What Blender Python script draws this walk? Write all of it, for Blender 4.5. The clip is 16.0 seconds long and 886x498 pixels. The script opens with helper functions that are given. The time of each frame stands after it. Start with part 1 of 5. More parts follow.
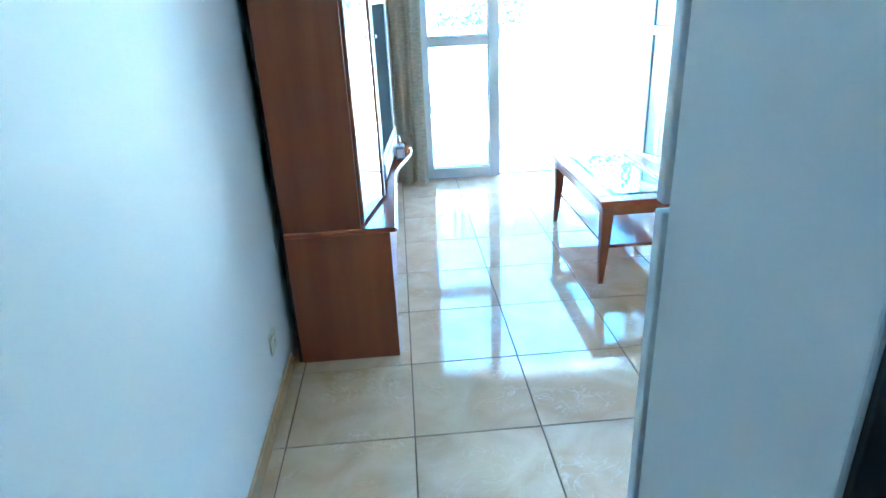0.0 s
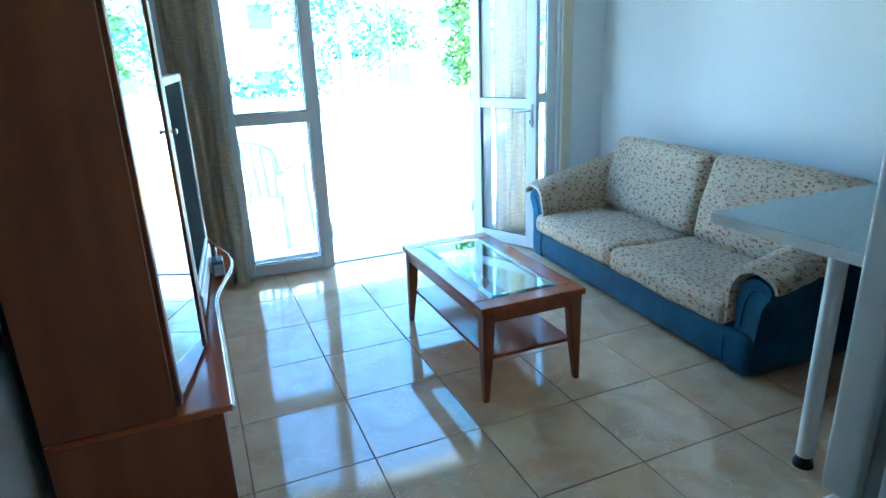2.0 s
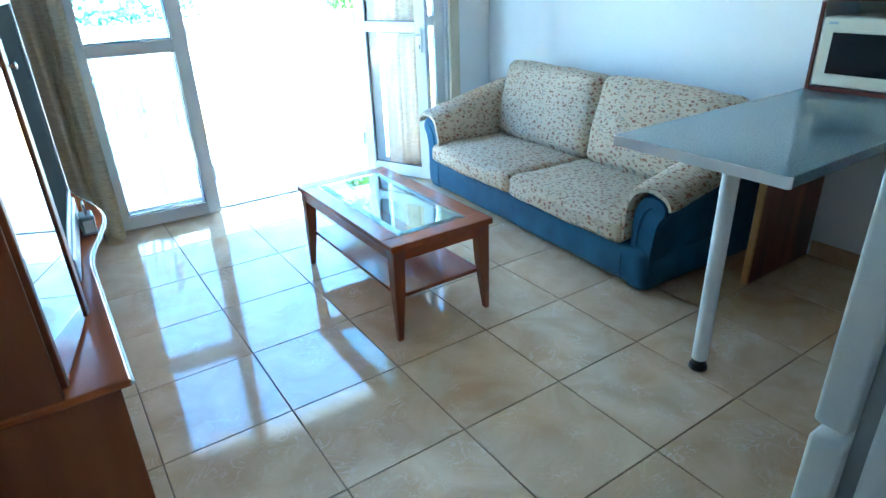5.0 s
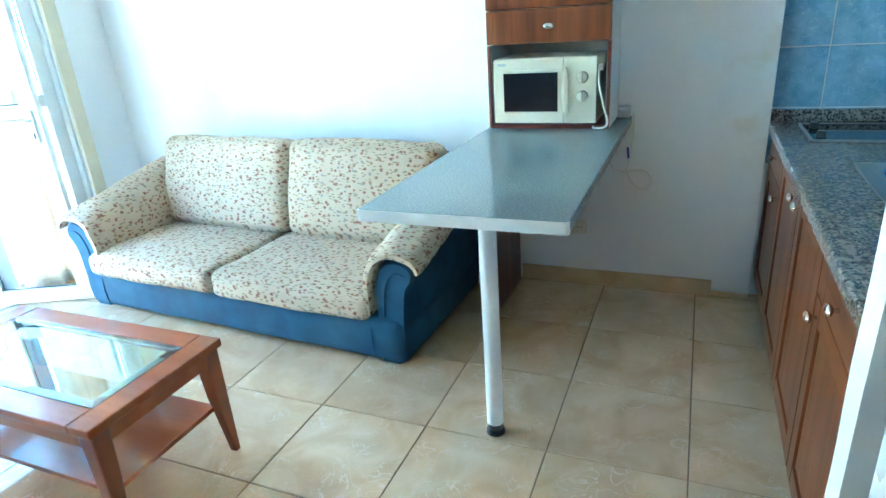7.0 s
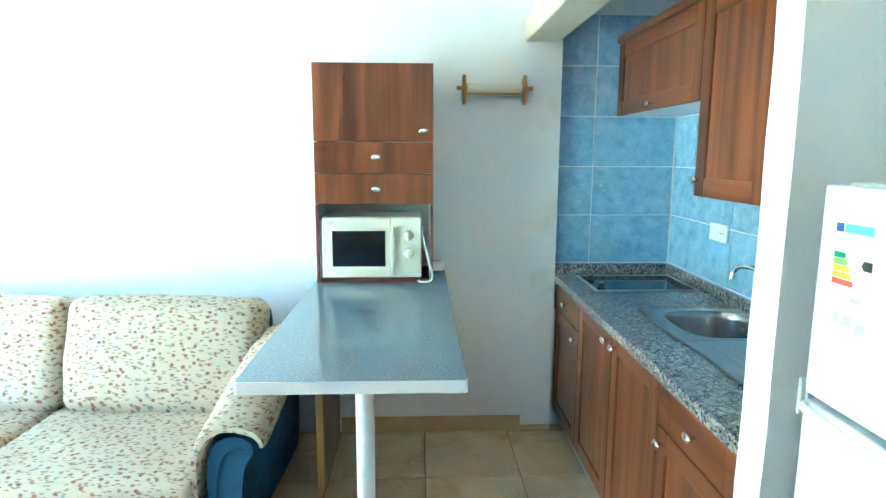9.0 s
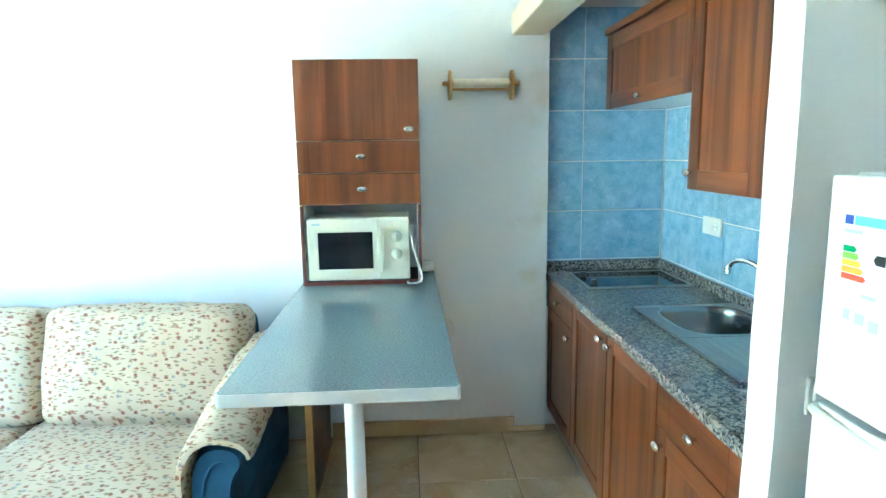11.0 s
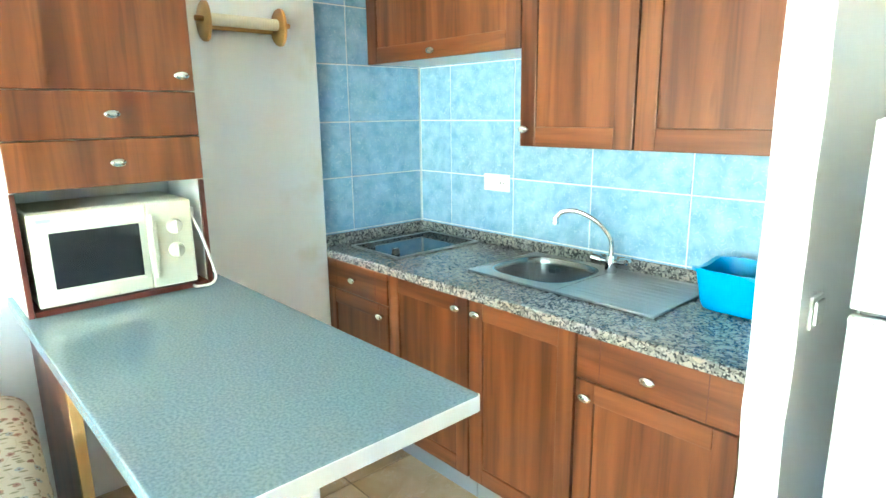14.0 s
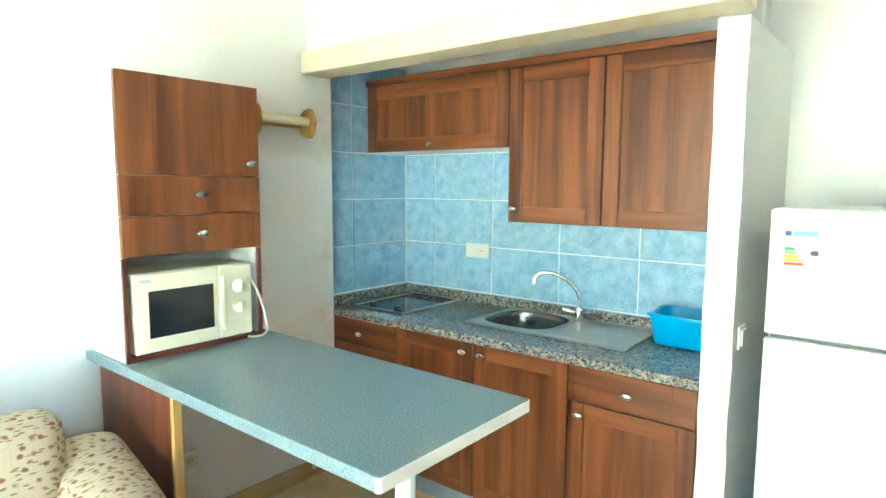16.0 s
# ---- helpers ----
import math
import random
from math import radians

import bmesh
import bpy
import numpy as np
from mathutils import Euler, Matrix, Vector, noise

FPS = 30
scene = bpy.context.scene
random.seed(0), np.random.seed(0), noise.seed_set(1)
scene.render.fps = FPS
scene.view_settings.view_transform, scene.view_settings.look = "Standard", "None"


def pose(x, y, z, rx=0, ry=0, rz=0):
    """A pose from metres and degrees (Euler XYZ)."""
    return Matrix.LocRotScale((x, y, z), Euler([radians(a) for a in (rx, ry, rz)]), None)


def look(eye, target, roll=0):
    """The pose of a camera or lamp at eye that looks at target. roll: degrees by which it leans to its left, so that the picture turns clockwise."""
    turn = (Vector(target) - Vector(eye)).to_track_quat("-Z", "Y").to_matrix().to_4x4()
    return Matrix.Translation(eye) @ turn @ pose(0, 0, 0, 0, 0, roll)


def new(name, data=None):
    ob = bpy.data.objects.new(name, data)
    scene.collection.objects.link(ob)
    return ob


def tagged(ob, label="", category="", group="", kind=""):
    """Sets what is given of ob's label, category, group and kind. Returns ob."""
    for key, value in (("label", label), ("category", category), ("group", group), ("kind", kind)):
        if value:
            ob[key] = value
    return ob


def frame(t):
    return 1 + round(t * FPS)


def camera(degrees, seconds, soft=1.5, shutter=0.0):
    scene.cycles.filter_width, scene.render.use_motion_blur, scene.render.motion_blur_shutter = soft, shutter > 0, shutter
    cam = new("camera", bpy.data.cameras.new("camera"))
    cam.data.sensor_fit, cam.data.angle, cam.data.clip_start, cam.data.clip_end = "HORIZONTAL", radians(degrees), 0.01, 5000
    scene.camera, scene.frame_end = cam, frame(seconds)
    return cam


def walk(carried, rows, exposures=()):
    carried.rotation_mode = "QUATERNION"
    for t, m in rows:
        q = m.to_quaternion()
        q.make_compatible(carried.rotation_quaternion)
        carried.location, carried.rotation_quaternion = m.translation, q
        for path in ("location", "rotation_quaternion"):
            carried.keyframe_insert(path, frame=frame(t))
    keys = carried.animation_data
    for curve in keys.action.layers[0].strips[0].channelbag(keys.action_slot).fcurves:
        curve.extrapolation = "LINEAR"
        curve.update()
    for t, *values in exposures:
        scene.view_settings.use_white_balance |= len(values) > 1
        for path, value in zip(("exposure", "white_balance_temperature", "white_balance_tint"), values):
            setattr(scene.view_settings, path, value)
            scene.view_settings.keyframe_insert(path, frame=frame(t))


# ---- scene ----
cam = camera(72.8, 16.0)
PATH = [
    (0, (0.237, 0.139, 1.421), (0.344, 1.979, 0.645), -2.7),
    (0.5, (0.191, 0.247, 1.44), (0.529, 2.084, 0.727), -1.1),
    (1, (0.182, 0.474, 1.465), (0.658, 2.313, 0.842), -3.6),
    (1.5, (0.191, 0.663, 1.478), (0.743, 2.491, 0.883), -2.7),
    (2, (0.188, 0.833, 1.465), (0.908, 2.593, 0.846), -2.2),
    (2.5, (0.139, 0.987, 1.473), (1.055, 2.639, 0.817), -2.4),
    (3, (0.133, 0.995, 1.473), (1.037, 2.606, 0.706), -0.5),
    (3.2, (0.129, 0.99, 1.467), (1.049, 2.573, 0.663), -0.3),
    (5.3, (0.172, 0.955, 1.446), (1.204, 2.439, 0.589), -3.2),
    (5.5, (0.163, 1.032, 1.433), (1.292, 2.451, 0.591), -2.6),
    (6, (0.206, 1.195, 1.424), (1.589, 2.389, 0.612), -3.7),
    (6.5, (0.239, 1.311, 1.432), (1.788, 2.287, 0.627), -2.4),
    (7, (0.356, 1.447, 1.431), (2.062, 2.191, 0.698), -4.2),
    (7.5, (0.414, 1.56, 1.442), (2.249, 2.014, 0.787), -1.6),
    (8, (0.371, 1.7, 1.475), (2.3, 1.842, 0.966), -0.3),
    (8.5, (0.311, 1.81, 1.49), (2.261, 1.736, 1.052), -0.4),
    (9, (0.275, 1.859, 1.513), (2.249, 1.782, 1.196), 0.3),
    (9.2, (0.262, 1.867, 1.528), (2.238, 1.788, 1.23), 0.7),
    (11.5, (0.428, 1.836, 1.507), (2.397, 1.731, 1.168), -1.4),
    (12, (0.69, 1.782, 1.502), (2.643, 1.709, 1.076), -0.7),
    (12.5, (0.907, 1.867, 1.438), (2.798, 1.505, 0.898), 0.1),
    (13, (1.048, 2.096, 1.456), (2.784, 1.299, 0.863), -1.7),
    (13.5, (1.011, 2.308, 1.466), (2.608, 1.207, 0.976), -0.9),
    (14, (1.015, 2.571, 1.483), (2.458, 1.259, 1.04), -0.7),
    (14.5, (1.07, 2.822, 1.511), (2.352, 1.328, 1.158), -2.3),
    (15, (1.067, 3.035, 1.531), (2.336, 1.511, 1.269), 0.6),
    (15.5, (0.997, 3.176, 1.54), (2.214, 1.608, 1.292), 0.5),
    (16, (0.946, 3.229, 1.536), (2.198, 1.685, 1.319), 0.3),
]
EXPOSURES = [(0, 5.02, 4110, -12), (0.5, 4.7, 4100, -13), (1.0, 4.35, 4150, -13), (1.5, 3.83, 4290, -13), (2.2, 3.5, 4310, -14), (3, 3.41, 4340, -15), (5.3, 4.12, 4530, -12), (5.5, 4.09, 4530, -12), (6, 4.02, 4610, -13), (6.5, 4.64, 4630, -14), (7, 5.12, 4860, -15), (8, 5.59, 5060, -17), (9, 5.53, 5090, -18), (11.5, 5.44, 5280, -17), (12.5, 5.77, 5730, -12), (13, 6.02, 5960, -10), (13.5, 5.97, 6130, -10), (14, 6.02, 6120, -13), (15, 5.76, 6230, -14), (16, 5.5, 6400, -14)]
walk(cam, [(t, look(eye, target, roll)) for t, eye, target, roll in PATH], EXPOSURES)

# ---- light ----
world = bpy.data.worlds.new("sky")
scene.world = world
world.use_nodes = True
_bg = world.node_tree.nodes["Background"]
_sky = world.node_tree.nodes.new("ShaderNodeTexSky")
_sky.sky_type, _sky.sun_disc = "NISHITA", False
SUN_EL, SUN_AZ = 52.0, 124.0
_sky.sun_elevation, _sky.sun_rotation = radians(SUN_EL), radians(SUN_AZ)
world.node_tree.links.new(_sky.outputs[0], _bg.inputs[0])
_bg.inputs[1].default_value = 0.15
sun = new("sun", bpy.data.lights.new("sun", "SUN"))
sun.data.energy, sun.data.angle, sun.data.color = 5.0, radians(0.5), (1.0, 0.95, 0.86)
_d = Vector((math.sin(radians(SUN_AZ)) * math.cos(radians(SUN_EL)), math.cos(radians(SUN_AZ)) * math.cos(radians(SUN_EL)), math.sin(radians(SUN_EL))))
sun.matrix_basis = look(_d * 30, (0, 0, 0))


# ---- materials ----
def mat(name, c1, c2=None, scale=4.0, rough=0.5, metal=0.0, bump=0.0, bscale=120.0, stretch=(1, 1, 1), wear=0.06, coat=0.0, detail=5.0, distort=0.0, lo=0.3, hi=0.7):
    """Two-tone mottled surface with fine relief and uneven gloss."""
    m = bpy.data.materials.new(name)
    m.use_nodes = True
    n, l = m.node_tree.nodes, m.node_tree.links
    b = n["Principled BSDF"]
    tc, info = n.new("ShaderNodeTexCoord"), n.new("ShaderNodeObjectInfo")
    shift = n.new("ShaderNodeVectorMath")
    shift.operation = "MULTIPLY_ADD"
    comb = n.new("ShaderNodeCombineXYZ")
    for k in range(3):
        l.new(info.outputs["Random"], comb.inputs[k])
    l.new(comb.outputs[0], shift.inputs[0])
    shift.inputs[1].default_value = (17.0, 31.0, 23.0)
    l.new(tc.outputs["Object"], shift.inputs[2])
    mp = n.new("ShaderNodeMapping")
    mp.inputs["Scale"].default_value = stretch
    l.new(shift.outputs[0], mp.inputs[0])
    ns = n.new("ShaderNodeTexNoise")
    ns.inputs["Scale"].default_value, ns.inputs["Detail"].default_value, ns.inputs["Distortion"].default_value = scale, detail, distort
    l.new(mp.outputs[0], ns.inputs["Vector"])
    rp = n.new("ShaderNodeValToRGB")
    rp.color_ramp.elements[0].position, rp.color_ramp.elements[1].position = lo, hi
    c2 = c2 or tuple(min(1, c * (1 + wear)) for c in c1)
    rp.color_ramp.elements[0].color, rp.color_ramp.elements[1].color = (*c1, 1), (*c2, 1)
    l.new(ns.outputs["Fac"], rp.inputs[0])
    l.new(rp.outputs[0], b.inputs["Base Color"])
    big = n.new("ShaderNodeTexNoise")
    big.inputs["Scale"].default_value, big.inputs["Detail"].default_value = 3.0, 6.0
    l.new(shift.outputs[0], big.inputs["Vector"])
    rr = n.new("ShaderNodeMapRange")
    rr.inputs["To Min"].default_value, rr.inputs["To Max"].default_value = max(0.0, rough * 0.8), min(1.0, rough * 1.25)
    l.new(big.outputs["Fac"], rr.inputs["Value"])
    l.new(rr.outputs[0], b.inputs["Roughness"])
    b.inputs["Metallic"].default_value, b.inputs["Coat Weight"].default_value = metal, coat
    if bump:
        fine = n.new("ShaderNodeTexNoise")
        fine.inputs["Scale"].default_value, fine.inputs["Detail"].default_value = bscale, 4.0
        l.new(mp.outputs[0], fine.inputs["Vector"])
        bp = n.new("ShaderNodeBump")
        bp.inputs["Strength"].default_value, bp.inputs["Distance"].default_value = bump, 0.004
        l.new(fine.outputs["Fac"], bp.inputs["Height"])
        l.new(bp.outputs[0], b.inputs["Normal"])
    return m


def nodes_of(m):
    n = m.node_tree.nodes
    return n, m.node_tree.links, n["Principled BSDF"]


def mix_in(m, factor, colour):
    """Lays a colour over the base by a factor socket."""
    n, l, b = nodes_of(m)
    old = b.inputs["Base Color"].links[0].from_socket
    mx = n.new("ShaderNodeMix")
    mx.data_type = "RGBA"
    l.new(factor, mx.inputs[0])
    l.new(old, mx.inputs[6])
    if isinstance(colour, tuple):
        mx.inputs[7].default_value = (*colour, 1)
    else:
        l.new(colour, mx.inputs[7])
    l.new(mx.outputs[2], b.inputs["Base Color"])


def step_node(m, socket, lo, hi):
    n, l, b = nodes_of(m)
    r = n.new("ShaderNodeMapRange")
    r.interpolation_type = "SMOOTHSTEP"
    r.inputs["From Min"].default_value, r.inputs["From Max"].default_value = lo, hi
    l.new(socket, r.inputs["Value"])
    return r.outputs[0]


def voro(m, scale, vec=None, feature="F1", rnd=1.0):
    n, l, b = nodes_of(m)
    v = n.new("ShaderNodeTexVoronoi")
    v.feature = feature
    v.inputs["Scale"].default_value, v.inputs["Randomness"].default_value = scale, rnd
    if vec is None:
        vec = n.new("ShaderNodeTexCoord").outputs["Object"]
    l.new(vec, v.inputs["Vector"])
    return v


def floor_tile_mat():
    m = mat("polished beige tile", (0.56, 0.385, 0.225), (0.72, 0.55, 0.36), 4.0, 0.07, bump=0.012, bscale=9, detail=8, distort=1.2)
    n, l, b = nodes_of(m)
    sh = [q for q in n if q.type == "VECT_MATH"][0].outputs[0]
    ns = n.new("ShaderNodeTexNoise")
    ns.inputs["Scale"].default_value, ns.inputs["Detail"].default_value, ns.inputs["Distortion"].default_value = 7.5, 9, 2.6
    l.new(sh, ns.inputs["Vector"])
    sub = n.new("ShaderNodeMath")
    sub.operation = "SUBTRACT"
    sub.inputs[1].default_value = 0.5
    l.new(ns.outputs["Fac"], sub.inputs[0])
    ab = n.new("ShaderNodeMath")
    ab.operation = "ABSOLUTE"
    l.new(sub.outputs[0], ab.inputs[0])
    vein = step_node(m, ab.outputs[0], 0.030, 0.0)
    gate = n.new("ShaderNodeTexNoise")
    gate.inputs["Scale"].default_value = 6.0
    l.new(sh, gate.inputs["Vector"])
    mul = n.new("ShaderNodeMath")
    mul.operation = "MULTIPLY"
    l.new(vein, mul.inputs[0])
    l.new(step_node(m, gate.outputs["Fac"], 0.40, 0.76), mul.inputs[1])
    mix_in(m, mul.outputs[0], (0.75, 0.625, 0.475))
    b.inputs["IOR"].default_value = 1.78
    return m


def math_node(m, op, a, c, d=None):
    n, l, b = nodes_of(m)
    q = n.new("ShaderNodeMath")
    q.operation = op
    for k, v in enumerate((a, c, d)):
        if v is None:
            continue
        if isinstance(v, (int, float)):
            q.inputs[k].default_value = v
        else:
            l.new(v, q.inputs[k])
    return q.outputs[0]


def floral_mat():
    """Cream cotton printed with small russet and grey flowers, leaf pairs and thin vines."""
    m = mat("cream floral cotton", (0.50, 0.41, 0.295), (0.56, 0.475, 0.355), 7, 0.9, bump=0.35, bscale=420)
    n, l, b = nodes_of(m)
    pos = n.new("ShaderNodeSeparateXYZ")
    l.new(n.new("ShaderNodeTexCoord").outputs["Object"], pos.inputs[0])
    x, y, z = pos.outputs
    facing = n.new("ShaderNodeSeparateXYZ")
    l.new(n.new("ShaderNodeTexCoord").outputs["Normal"], facing.inputs[0])
    sideways = math_node(m, "GREATER_THAN", math_node(m, "ABSOLUTE", facing.outputs[1], 0), 0.62)
    front, flank, cloth = n.new("ShaderNodeCombineXYZ"), n.new("ShaderNodeCombineXYZ"), n.new("ShaderNodeMix")
    l.new(y, front.inputs[0])
    l.new(math_node(m, "ADD", x, z), front.inputs[1])
    l.new(x, flank.inputs[0])
    l.new(z, flank.inputs[1])
    cloth.data_type = "VECTOR"
    l.new(sideways, cloth.inputs["Factor"])
    l.new(front.outputs[0], cloth.inputs[4])
    l.new(flank.outputs[0], cloth.inputs[5])
    weave = cloth.outputs[1]
    wob = n.new("ShaderNodeTexNoise")
    wob.inputs["Scale"].default_value = 150.0
    l.new(weave, wob.inputs["Vector"])
    # vines
    vine = voro(m, 9.0, weave, "DISTANCE_TO_EDGE")
    vine.voronoi_dimensions = "2D"
    mix_in(m, math_node(m, "MULTIPLY", step_node(m, vine.outputs["Distance"], 0.020, 0.008), 0.30), (0.34, 0.29, 0.20))
    # leaves
    for k, (turn, col, sc) in enumerate(((0.7, (0.17, 0.13, 0.065), 21.0), (-0.6, (0.24, 0.16, 0.10), 20.0), (2.0, (0.21, 0.17, 0.09), 18.0))):
        mp = n.new("ShaderNodeMapping")
        mp.inputs["Rotation"].default_value, mp.inputs["Location"].default_value, mp.inputs["Scale"].default_value = (0, 0, turn), (k * 3.3, k * 1.7, 0), (1.0, 2.8, 1.0)
        l.new(weave, mp.inputs[0])
        lf = voro(m, sc, mp.outputs[0])
        lf.voronoi_dimensions = "2D"
        some = n.new("ShaderNodeSeparateColor")
        l.new(lf.outputs["Color"], some.inputs[0])
        leaf_f = math_node(m, "MULTIPLY", step_node(m, lf.outputs["Distance"], 0.21, 0.15), step_node(m, some.outputs[1], 0.58, 0.61))
        mix_in(m, math_node(m, "MULTIPLY", leaf_f, 0.85), col)
    # flowers with a darker heart
    flower = voro(m, 21.0, weave)
    flower.voronoi_dimensions = "2D"
    ramp = n.new("ShaderNodeValToRGB")
    ramp.color_ramp.interpolation = "CONSTANT"
    ramp.color_ramp.elements[0].color = (0.22, 0.075, 0.05, 1)
    for p, c in ((0.35, (0.33, 0.17, 0.11, 1)), (0.62, (0.29, 0.30, 0.30, 1)), (0.76, (0.29, 0.13, 0.09, 1))):
        ramp.color_ramp.elements.new(p).color = c
    sep = n.new("ShaderNodeSeparateColor")
    l.new(flower.outputs["Color"], sep.inputs[0])
    l.new(sep.outputs[0], ramp.inputs[0])
    ragged = math_node(m, "MULTIPLY_ADD", wob.outputs["Fac"], 0.26, flower.outputs["Distance"])
    mix_in(m, math_node(m, "MULTIPLY", step_node(m, ragged, 0.335, 0.295), 0.85), ramp.outputs[0])
    mix_in(m, step_node(m, flower.outputs["Distance"], 0.065, 0.045), (0.16, 0.06, 0.04))
    return m


def granite_mat():
    m = mat("speckled grey granite", (0.16, 0.155, 0.145), (0.26, 0.25, 0.235), 60, 0.14, detail=3)
    n, l, b = nodes_of(m)
    v = voro(m, 170.0)
    sep = n.new("ShaderNodeSeparateColor")
    l.new(v.outputs["Color"], sep.inputs[0])
    mix_in(m, step_node(m, sep.outputs[0], 0.66, 0.72), (0.36, 0.345, 0.32))
    mix_in(m, step_node(m, sep.outputs[1], 0.62, 0.68), (0.045, 0.045, 0.048))
    v2 = voro(m, 85.0)
    s2 = n.new("ShaderNodeSeparateColor")
    l.new(v2.outputs["Color"], s2.inputs[0])
    mix_in(m, step_node(m, s2.outputs[0], 0.80, 0.84), (0.36, 0.33, 0.29))
    return m


def wood_mat(name, dark, light, along="z", rough=0.35, streak=1.0, coat=0.0):
    s = {"x": (0.5, 8, 8), "y": (8, 0.5, 8), "z": (8, 8, 0.5)}[along]
    m = mat(name, dark, light, 1.6, rough, bump=0.04, bscale=26, stretch=s, detail=7, distort=0.5 * streak, lo=0.36, hi=0.66, coat=coat)
    n, l, b = nodes_of(m)
    mp = [q for q in n if q.type == "MAPPING"][0].outputs[0]
    w = n.new("ShaderNodeTexNoise")
    w.inputs["Scale"].default_value, w.inputs["Detail"].default_value, w.inputs["Distortion"].default_value = 4.5, 7, 1.2
    l.new(mp, w.inputs["Vector"])
    mixf = n.new("ShaderNodeMath")
    mixf.operation = "MULTIPLY"
    mixf.inputs[1].default_value = 0.32 * streak
    l.new(step_node(m, w.outputs["Fac"], 0.52, 0.72), mixf.inputs[0])
    mix_in(m, mixf.outputs[0], tuple(c * 0.5 for c in dark))
    return m


def glass_mat(name, tint=(1, 1, 1), rough=0.0):
    m = bpy.data.materials.new(name)
    m.use_nodes = True
    b = m.node_tree.nodes["Principled BSDF"]
    b.inputs["Base Color"].default_value = (*tint, 1)
    b.inputs["Transmission Weight"].default_value, b.inputs["Roughness"].default_value, b.inputs["IOR"].default_value = 1.0, rough, 1.45
    return m


PLASTER = mat("white wall paint", (0.85, 0.853, 0.845), (0.875, 0.875, 0.865), 1.3, 0.55, bump=0.10, bscale=90)
CEIL = mat("white ceiling paint", (0.85, 0.85, 0.84), (0.88, 0.88, 0.87), 1.5, 0.8, bump=0.1)
CREAM = mat("cream painted wood", (0.72, 0.64, 0.46), (0.78, 0.71, 0.54), 5, 0.45, bump=0.05)
SKIRT = mat("tan ceramic skirting", (0.50, 0.345, 0.185), (0.60, 0.44, 0.26), 8, 0.25, bump=0.03)
FLOOR = floor_tile_mat()
GROUT = mat("brown tile joint", (0.16, 0.12, 0.085), (0.22, 0.17, 0.12), 30, 0.9, bump=0.3)
BLUE_TILE = mat("mottled blue glazed tile", (0.21, 0.41, 0.62), (0.43, 0.63, 0.79), 17.0, 0.16, bump=0.05, bscale=14, detail=10, distort=0.3, lo=0.28, hi=0.78)
_n, _l, _b = nodes_of(BLUE_TILE)
_sc = _n.new("ShaderNodeTexNoise")
_sc.inputs["Scale"].default_value, _sc.inputs["Detail"].default_value, _sc.inputs["Distortion"].default_value = 38.0, 9.0, 2.4
_l.new([q for q in _n if q.type == "VECT_MATH"][0].outputs[0], _sc.inputs["Vector"])
mix_in(BLUE_TILE, math_node(BLUE_TILE, "MULTIPLY", step_node(BLUE_TILE, _sc.outputs["Fac"], 0.54, 0.70), 0.40), (0.62, 0.76, 0.86))
WHITE_GROUT = mat("pale tile joint", (0.74, 0.78, 0.80), (0.80, 0.83, 0.84), 30, 0.9, bump=0.2)
GRANITE = granite_mat()
WALNUT = wood_mat("walnut veneer upright", (0.092, 0.025, 0.009), (0.255, 0.086, 0.030), "z", 0.32)
WALNUT_X = wood_mat("walnut veneer level", (0.092, 0.025, 0.009), (0.255, 0.086, 0.030), "x", 0.32)
WALNUT_DEEP = wood_mat("deep red walnut veneer", (0.075, 0.018, 0.008), (0.20, 0.056, 0.022), "z", 0.32)
WALNUT_DARK = mat("dark brown board edge", (0.10, 0.025, 0.018), (0.15, 0.04, 0.025), 20, 0.4)
CHERRY = wood_mat("cherry laminate", (0.235, 0.066, 0.021), (0.31, 0.098, 0.032), "z", 0.38, 0.35)
CHERRY_Y = wood_mat("cherry lacquer", (0.33, 0.082, 0.022), (0.44, 0.13, 0.038), "y", 0.22, 0.4, coat=0.3)
PINE = wood_mat("pale pine edge", (0.46, 0.26, 0.09), (0.58, 0.36, 0.14), "z", 0.45, 0.4)
PINE_Y = wood_mat("honey pine", (0.42, 0.20, 0.05), (0.55, 0.30, 0.09), "y", 0.35, 0.4)
# near-black colour that stands in for shade between wall unit and wall
GAP_SHADE = mat("black shadow strip", (0.012, 0.012, 0.013), None, 10, 0.7)
FLORAL = floral_mat()
BLUE_SUEDE = mat("petrol blue suede", (0.008, 0.044, 0.100), (0.030, 0.108, 0.195), 5.5, 0.85, bump=0.25, bscale=260, detail=8)
BAR_TOP = mat("blue grey speckled laminate", (0.150, 0.222, 0.255), (0.245, 0.328, 0.365), 150, 0.12, detail=3)
WHITE_EDGE = mat("white plastic edging", (0.76, 0.77, 0.78), None, 6, 0.35)
WHITE_METAL = mat("white painted steel", (0.78, 0.80, 0.81), None, 6, 0.3)
ALU = mat("white lacquered aluminium", (0.74, 0.77, 0.79), (0.78, 0.80, 0.82), 5, 0.32)
FRIDGE = mat("white enamelled steel", (0.78, 0.80, 0.81), (0.80, 0.82, 0.83), 3, 0.28, bump=0.02, bscale=200)
FRIDGE_SIDE = mat("textured white steel", (0.74, 0.77, 0.79), (0.77, 0.80, 0.81), 3, 0.42, bump=0.06, bscale=260)
GREY_SEAL = mat("grey rubber seal", (0.28, 0.30, 0.31), None, 20, 0.7)
BLACK = mat("black plastic", (0.015, 0.015, 0.016), (0.025, 0.025, 0.026), 20, 0.4)
CREAM_PLASTIC = mat("ivory plastic", (0.74, 0.72, 0.58), (0.77, 0.75, 0.62), 5, 0.35)
